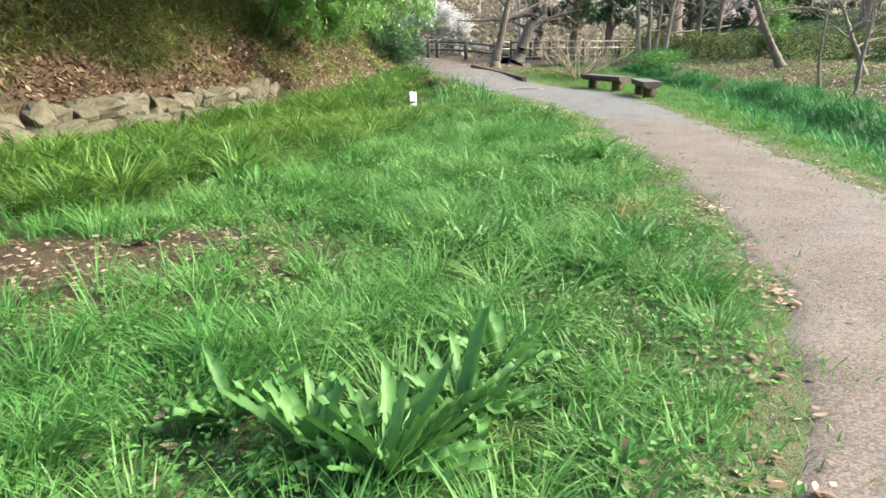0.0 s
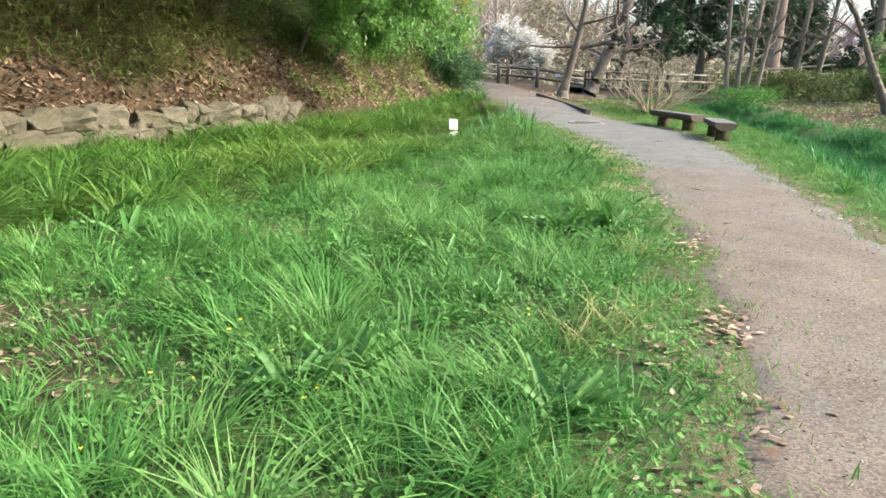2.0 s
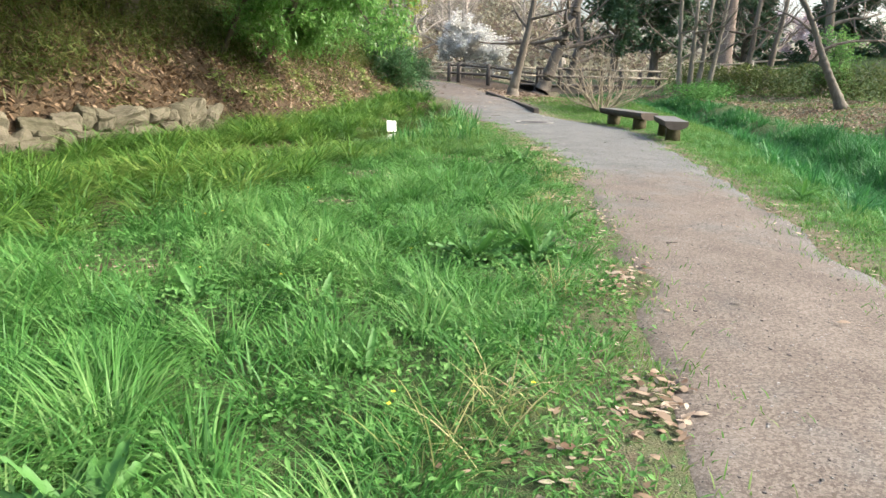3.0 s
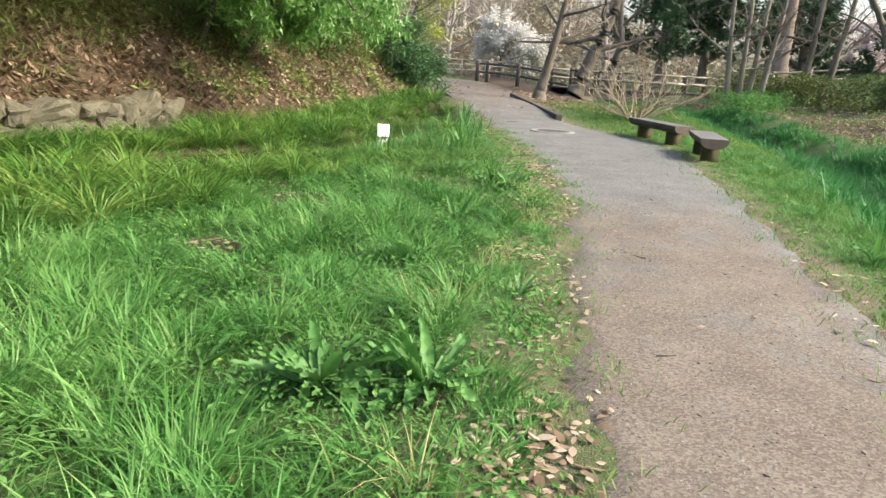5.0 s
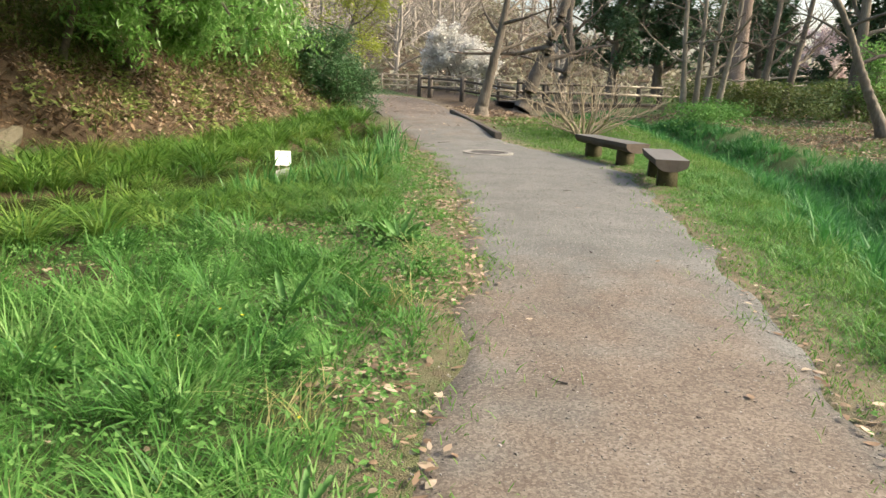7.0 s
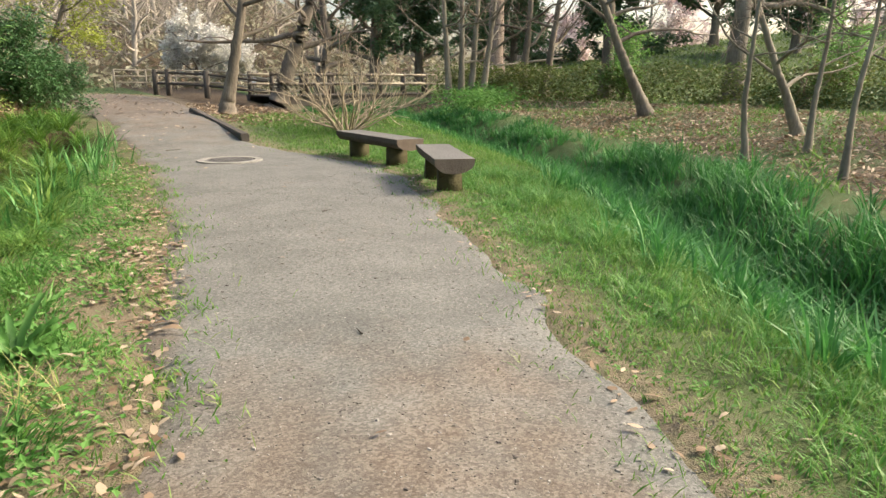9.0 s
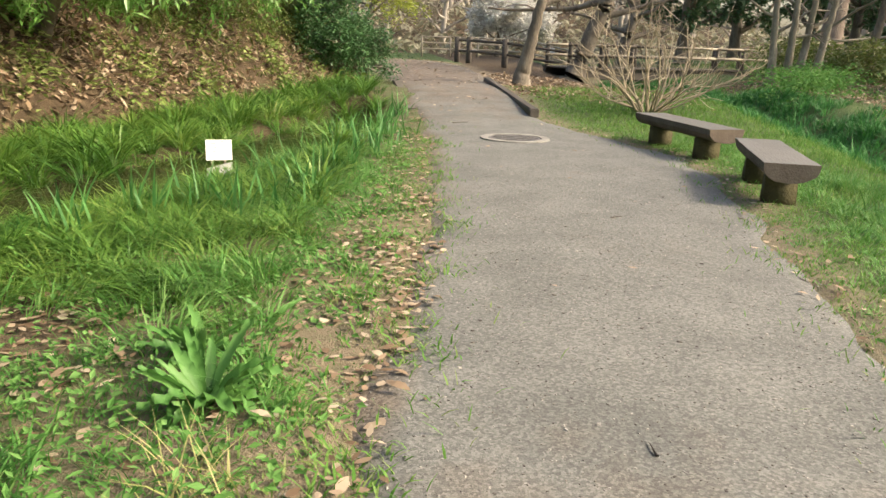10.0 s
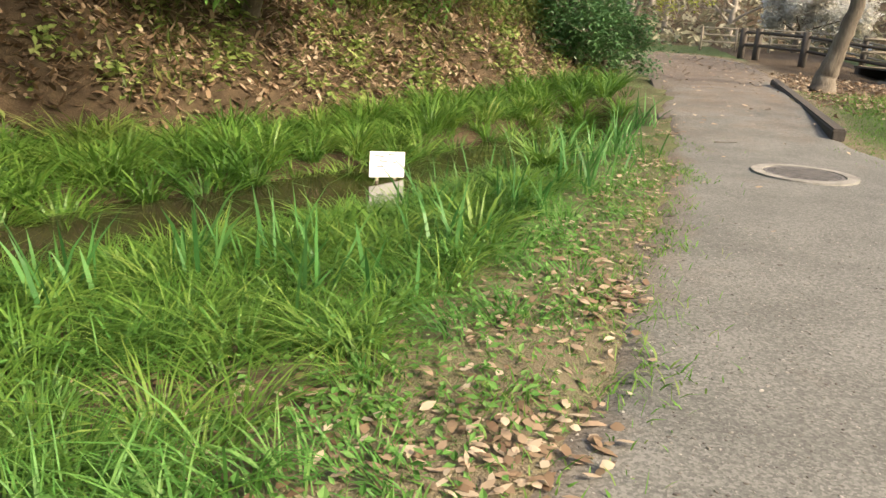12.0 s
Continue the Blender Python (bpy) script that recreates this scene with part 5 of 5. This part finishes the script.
# ---- benches of halved logs ----


def half_log(length, width, thick, seed):
    """A halved log: flat top, rounded and uneven underside, along y with its top at z = 0."""
    n, m = 18, 13
    v, q = [], []
    for i in range(n + 1):
        yv = (i / n - 0.5) * length
        for j in range(m):
            a = math.pi * j / (m - 1)
            w = 1 + 0.06 * noise.noise((seed, yv * 1.5, a)) + 0.03 * noise.noise((seed, yv * 6, a * 3))
            v.append((math.cos(a) * width / 2 * w, yv, -math.sin(a) ** 0.7 * thick * w))
        v.append((-width * 0.18, yv, 0.006 * noise.noise((seed, yv * 3, 9))))
        v.append((width * 0.18, yv, 0.006 * noise.noise((seed, yv * 3, 5))))
    k = m + 2
    order = list(range(m)) + [m, m + 1]
    bm = bmesh.new()
    vs = [bm.verts.new(p) for p in v]
    for i in range(n):
        for j in range(k):
            a, b = order[j], order[(j + 1) % k]
            f = bm.faces.new((vs[i * k + a], vs[i * k + b], vs[(i + 1) * k + b], vs[(i + 1) * k + a]))
            f.material_index = 1 if j >= m - 1 else 0
    for i in (0, n):
        f = bm.faces.new([vs[i * k + o] for o in order])
        f.material_index = 2
    bmesh.ops.recalc_face_normals(bm, faces=bm.faces[:])
    return bm


def log_bench(x, y, turn, length, seed, label):
    g = float(height(x, y, False))
    top = tagged(new("log_bench"), label, "bench", group="log benches by the path")
    top.matrix_world = pose(x, y, g, 0, 0, turn)
    me = bm_mesh("seat", half_log(length, 0.48, 0.18, seed), OLD_WOOD)
    me.materials.append(SEAT_TOP), me.materials.append(LOG_END)
    seat = part("seat", me, top, "half-log seat with a worn flat top")
    seat.location = (0, 0, 0.44)
    for s in (-1, 1):
        bm = box(0.30, 0.22, 0.38, 0.03, 0.02, seed + s)
        leg = part("leg", bm_mesh("leg", bm, MOSSY_LOG, True), top, "stubby lichened log leg")
        leg.location = (0, s * length * 0.3, -0.06)
    return top


log_bench(10.62, 21.55, 6.0, 2.25, 3, "dark weathered half-log bench on two stubby legs")
log_bench(10.38, 18.62, -17.8, 1.95, 8, "shorter weathered half-log bench beside its pair")

# ---- sign in the stream ----
sign = tagged(new("notice_board"), "small white notice board standing in the stream", "sign")
sign.matrix_world = pose(4.33, 20.58, -0.10, -6, 5, 52)
board = part("board", bm_mesh("board", box(0.40, 0.012, 0.25, 0.003), WHITE), sign, "white painted board with faded writing")
for s in (-1, 1):
    leg = part("post", bm_mesh("post", box(0.03, 0.02, 0.42, 0.004), RAIL_WOOD), sign)
    leg.location = (s * 0.1, 0.017, -0.26)
for k, (bx, bz, bw) in enumerate([(-0.10, 0.20, 0.12), (0.05, 0.22, 0.09), (-0.05, 0.15, 0.10), (-0.08, 0.10, 0.08), (0.08, 0.14, 0.05)]):
    line = part("writing", bm_mesh("writing", box(bw, 0.003, 0.013, 0), INK), board)
    line.location, line.rotation_euler = (bx, -0.0075, bz), (0, 0.12 * (-1) ** k, 0)

# ---- manhole ----
mz = float(path_height(8.33, 22.3))
manhole = tagged(new("manhole"), "round iron manhole cover in a pale concrete ring", "manhole")
manhole.location = (8.33, 22.3, mz)


def disc(r0, r1, z0, z1, n=40):
    bm = bmesh.new()
    rings = [[bm.verts.new((r * math.cos(2 * math.pi * k / n), r * math.sin(2 * math.pi * k / n), z)) for k in range(n)] for r, z in ((r1, z0), (r1 - 0.01, z1), (r0 + 0.005, z1), (r0, z0))]
    for a, b in zip(rings, rings[1:]):
        for k in range(n):
            bm.faces.new((a[k], a[(k + 1) % n], b[(k + 1) % n], b[k]))
    if r0 < 0.02:
        bm.faces.new(rings[2])
    return bm


part("ring", bm_mesh("ring", disc(0.40, 0.53, -0.03, 0.016), CONCRETE), manhole, "pale concrete ring")
cover = part("cover", bm_mesh("cover", disc(0.006, 0.395, -0.03, 0.010), IRON), manhole, "dark cast iron cover")
for k in range(-4, 5):
    w = 2 * math.sqrt(0.35 ** 2 - (k * 0.075) ** 2)
    rib = part("rib", bm_mesh("rib", box(w, 0.018, 0.006, 0), IRON), cover)
    rib.location = (0, k * 0.075, 0.0095)

# ---- timber kerbs of the culvert ----


def timber(name, a, b, wide, tall, sink, label):
    a, b = Vector(a), Vector(b)
    d = b - a
    top = tagged(new(name, bm_mesh(name, box(d.length, wide, tall, 0.02, 0.012, a.x), OLD_WOOD)), label, "kerb")
    top.matrix_world = Matrix.Translation((a + b) / 2 - Vector((0, 0, sink))) @ d.to_track_quat("X", "Z").to_matrix().to_4x4()
    return top


timber("timber_kerb", (6.86, 25.2, 0.17), (6.58, 29.9, 0.46), 0.20, 0.42, 0.40, "dark squared timber retaining the path's edge")
timber("timber_kerb", (9.06, 24.6, 0.20), (8.98, 31.0, 0.46), 0.17, 0.20, 0.115, "long dark timber kerb beside the path")

# ---- plank bridge and rail fence ----
BRIDGE_A, BRIDGE_B = Vector((12.2, 35.6, 0.72)), Vector((20.6, 38.2, 0.72))
bd = BRIDGE_B - BRIDGE_A
bridge = tagged(new("footbridge"), "old dark plank footbridge with wooden rails over the ditch", "bridge")
bridge.matrix_world = Matrix.Translation(BRIDGE_A) @ Matrix.Rotation(math.atan2(bd.y, bd.x), 4, "Z")
span = bd.length
for s in (0, 1.5):
    beam = part("beam", bm_mesh("beam", box(span, 0.22, 0.34, 0.02, 0.015, s), OLD_WOOD), bridge, "heavy dark bridge beam")
    beam.location = (span / 2, s, -0.38)
plank = bm_mesh("plank", box(0.19, 1.9, 0.05, 0.008, 0.006, 2), OLD_WOOD)
for k in range(int(span / 0.2)):
    part("plank", plank, bridge).location = (0.1 + 0.2 * k, 0.75, -0.04 + 0.006 * math.sin(k * 7))
post_me = bm_mesh("post", box(0.13, 0.13, 0.92, 0.025, 0.012, 4), OLD_WOOD, True)
rail_me = bm_mesh("rail", box(1.46, 0.075, 0.09, 0.03, 0.01, 6), RAIL_WOOD, True)
rail_dark = bm_mesh("rail", box(1.46, 0.075, 0.09, 0.03, 0.01, 7), OLD_WOOD, True)
for s in (0.0, 1.5):
    for k in range(int(span / 1.2) + 1):
        part("post", post_me, bridge).location = (0.1 + 1.2 * k, s, -0.1)
        if k < int(span / 1.2):
            for z in (0.34, 0.68):
                rl = part("rail", rail_me if (k > 3 or s) else rail_dark, bridge)
                rl.location = (0.7 + 1.2 * k, s - 0.07, z)
for bx in (0.4, span - 1.2):
    ab = part("abutment", bm_mesh("abutment", box(1.6, 2.2, 0.7, 0.06, 0.05, bx), STONE, True), bridge, "rough stone abutment")
    ab.location = (bx, 0.8, -1.0)


def rail_fence(points, label, wood_post, wood_rail, tall=0.95, rails=(0.4, 0.78), gap=1.4, name="rail_fence", thick=0.12):
    fence = tagged(new(name), label, "fence")
    pm = bm_mesh("post", box(thick, thick, tall + 0.2, 0.02, 0.01, 3), wood_post, True)
    rm = bm_mesh("rail", box(1.0, 0.07, 0.085, 0.02), wood_rail, True)
    for a, b in zip(points, points[1:]):
        a, b = Vector(a), Vector(b)
        n_ = max(1, round((b - a).length / gap))
        ang = math.atan2((b - a).y, (b - a).x)
        for k in range(n_):
            p, p2 = a.lerp(b, k / n_), a.lerp(b, (k + 1) / n_)
            z, z2 = float(height(p.x, p.y, False)), float(height(p2.x, p2.y, False))
            part("post", pm, fence).matrix_world = pose(p.x, p.y, z - 0.2, 0, 0, math.degrees(ang))
            for h in rails:
                d = Vector((p2.x - p.x, p2.y - p.y, z2 - z))
                part("rail", rm, fence).matrix_world = Matrix.Translation(((p.x + p2.x) / 2, (p.y + p2.y) / 2, (z + z2) / 2 + h)) @ d.to_track_quat("X", "Z").to_matrix().to_4x4() @ Matrix.Diagonal((d.length + 0.12, 1, 1, 1))
    return fence


rail_fence([(8.9, 39.3), (9.3, 38.9), (10.35, 37.0), (12.1, 35.6)], "dark log post-and-rail fence at the path's bend", OLD_WOOD, OLD_WOOD, gap=2.1, thick=0.17)
rail_fence([(8.0, 50.0), (12.5, 51.5), (17.0, 48.0)], "pale wooden rail fence beyond the bend", RAIL_WOOD, RAIL_WOOD, 1.05, (0.35, 0.65, 0.95), 1.6, thick=0.1)
rail_fence([(20.8, 38.2), (25.5, 37.2)], "pale rail fence leading from the bridge", RAIL_WOOD, RAIL_WOOD, 0.95, (0.4, 0.8), 1.5, thick=0.1)
rail_fence([(47, 25), (50, 36), (47, 48)], "thin pale railing along the top of the far lawn", RAIL_WOOD, RAIL_WOOD, 1.0, (0.5, 0.95), 2.2, thick=0.08)

# ---- sticks on the gravel and a plate on the far fence ----
for k, (ax, ay, turn, long) in enumerate([(7.5, 23.75, 12, 0.28), (6.9, 9.3, 60, 0.10), (6.3, 10.9, 150, 0.12), (7.4, 13.6, 100, 0.09), (8.3, 17.2, 20, 0.14), (5.6, 8.9, -30, 0.11), (9.3, 22.9, 75, 0.3)]):
    rs = np.random.default_rng(200 + k)
    b, br, _ = branch(rs, np.zeros(3), np.array([1.0, 0, 0.02]), long, 0.006 if k else 0.014, 0.12, 0, 6)
    b[:, 2] = np.abs(b[:, 2]) * 0.3
    st = tagged(new("stick", mesh_of("stick", *tubes([(b, br)], 5), OLD_WOOD, True)), "short dark stick lying on the gravel", "stick")
    st.matrix_world = pose(ax, ay, float(path_height(ax, ay)) + 0.006, 0, 0, turn)
plate = tagged(new("notice_plate", bm_mesh("notice_plate", box(0.32, 0.02, 0.24, 0.004), WHITE)), "small white plate on the pale rail fence", "sign")
plate.matrix_world = pose(14.7, 49.65, float(height(14.7, 49.65)) + 0.68, 0, 0, -38)

# ---- broad-leaved dock plants ----


def dock_leaf(name, arch, wide, seed):
    n = 18
    v, q = [], []
    for i in range(n + 1):
        t = i / n
        w = wide * (0.10 + 0.95 * math.sin(math.pi * max(0.0, t - 0.10) / 0.92) ** 0.8 * (1.1 - 0.42 * t)) if t < 1 else 0.012
        cx, cz = t * (1 - 0.12 * arch), (0.84 - 0.2 * arch) * t - arch * 0.7 * t ** 2.2
        for s in (-1, 0, 1):
            wave = 0.042 * math.sin(t * 29 + seed * 2 + 1.7 * s) * abs(s) * min(1, 3 * t)
            v.append((cx + wave, s * w * 0.5 * (1 + 0.12 * math.sin(t * 37 + seed + s)), cz + (0.075 * abs(s) * w / wide + wave) * 0.9))
    for i in range(n):
        for s in (0, 1):
            a = i * 3 + s
            q.append((a, a + 1, a + 4, a + 3))
    return mesh_of(name, v, q, DOCK, True)


DOCK_LEAVES = [dock_leaf("leaf", a, w, k) for k, (a, w) in enumerate([(0.25, 0.18), (0.5, 0.20), (0.75, 0.21), (1.0, 0.22), (0.4, 0.16)])]


def dock_plant(x, y, size, n_, seed, upright=0.5):
    r = random.Random(seed)
    top = tagged(new("dock_plant"), "broad-leaved dock with long wavy green leaves in the grass", "plant", group="dock plants in the verge")
    top.location = (x, y, float(height(x, y)))
    for k in range(n_):
        a = k * 2.4 + r.uniform(-0.8, 0.8)
        inner = 1 - k / n_
        leaf = part("leaf", DOCK_LEAVES[(k * 3 + seed) % 5], top)
        s = size * r.choice((0.5, 0.7, 0.85, 0.95, 1.05)) * r.uniform(0.9, 1.1)
        leaf.matrix_basis = Matrix.Rotation(a, 4, "Z") @ Matrix.Rotation(-radians(r.uniform(-6, 22) + upright * 36 * inner - 7), 4, "Y") @ Matrix.Rotation(r.uniform(-0.4, 0.4), 4, "X") @ Matrix.Scale(s, 4)
    return top


for k, (x_, y_, s_, n_, u_) in enumerate(DOCKS):
    dock_plant(x_, y_, s_, n_, k, u_)

# ---- retaining wall of rough stones at the bank's foot ----
wall = tagged(new("retaining_wall"), "low wall of rough mossy stones at the bank's foot", "wall", kind="structure")


def rough_stone(seed):
    bm = bmesh.new()
    bmesh.ops.create_icosphere(bm, subdivisions=3, radius=0.5)
    for v in bm.verts:
        c = v.co
        c = Vector([math.copysign(abs(a * 2) ** 0.55, a) * 0.5 for a in c])
        v.co = c + 0.22 * noise.noise_vector(c * 1.7 + Vector((seed * 3.1, 0, 0))) + 0.09 * noise.noise_vector(c * 4 + Vector((0, seed, 0))) + 0.03 * noise.noise_vector(c * 11)
    return bm_mesh("stone", bm, STONE, False)


STONES = [rough_stone(k) for k in range(7)]
r = random.Random(4)
walled = [p for p in TOE if -8 < p[0] < 1 and p[1] < 20]
for a, b in zip(walled, walled[1:]):
    a, b = Vector((*a, 0)), Vector((*b, 0))
    d = (b - a).normalized()
    for row in range(2):
        s = 0.2 * row
        while s < (b - a).length:
            w = r.choice((0.32, 0.45, 0.55, 0.66)) * r.uniform(0.9, 1.1)
            p = a + d * (s + w / 2) + Vector((-d.y, d.x, 0)) * (0.05 + 0.10 * row)
            st = part("stone", STONES[r.randrange(7)], wall)
            fade = 1.0 if p.y < 19 else 0.75
            st.matrix_world = pose(p.x, p.y, (0.10 + 0.29 * row) * fade + r.uniform(-0.07, 0.05), r.uniform(-15, 15), r.uniform(-24, 24), math.degrees(math.atan2(d.y, d.x)) + r.uniform(-18, 18)) @ Matrix.Diagonal((w * 1.04, 0.42, r.uniform(0.28, 0.46), 1))
            s += w
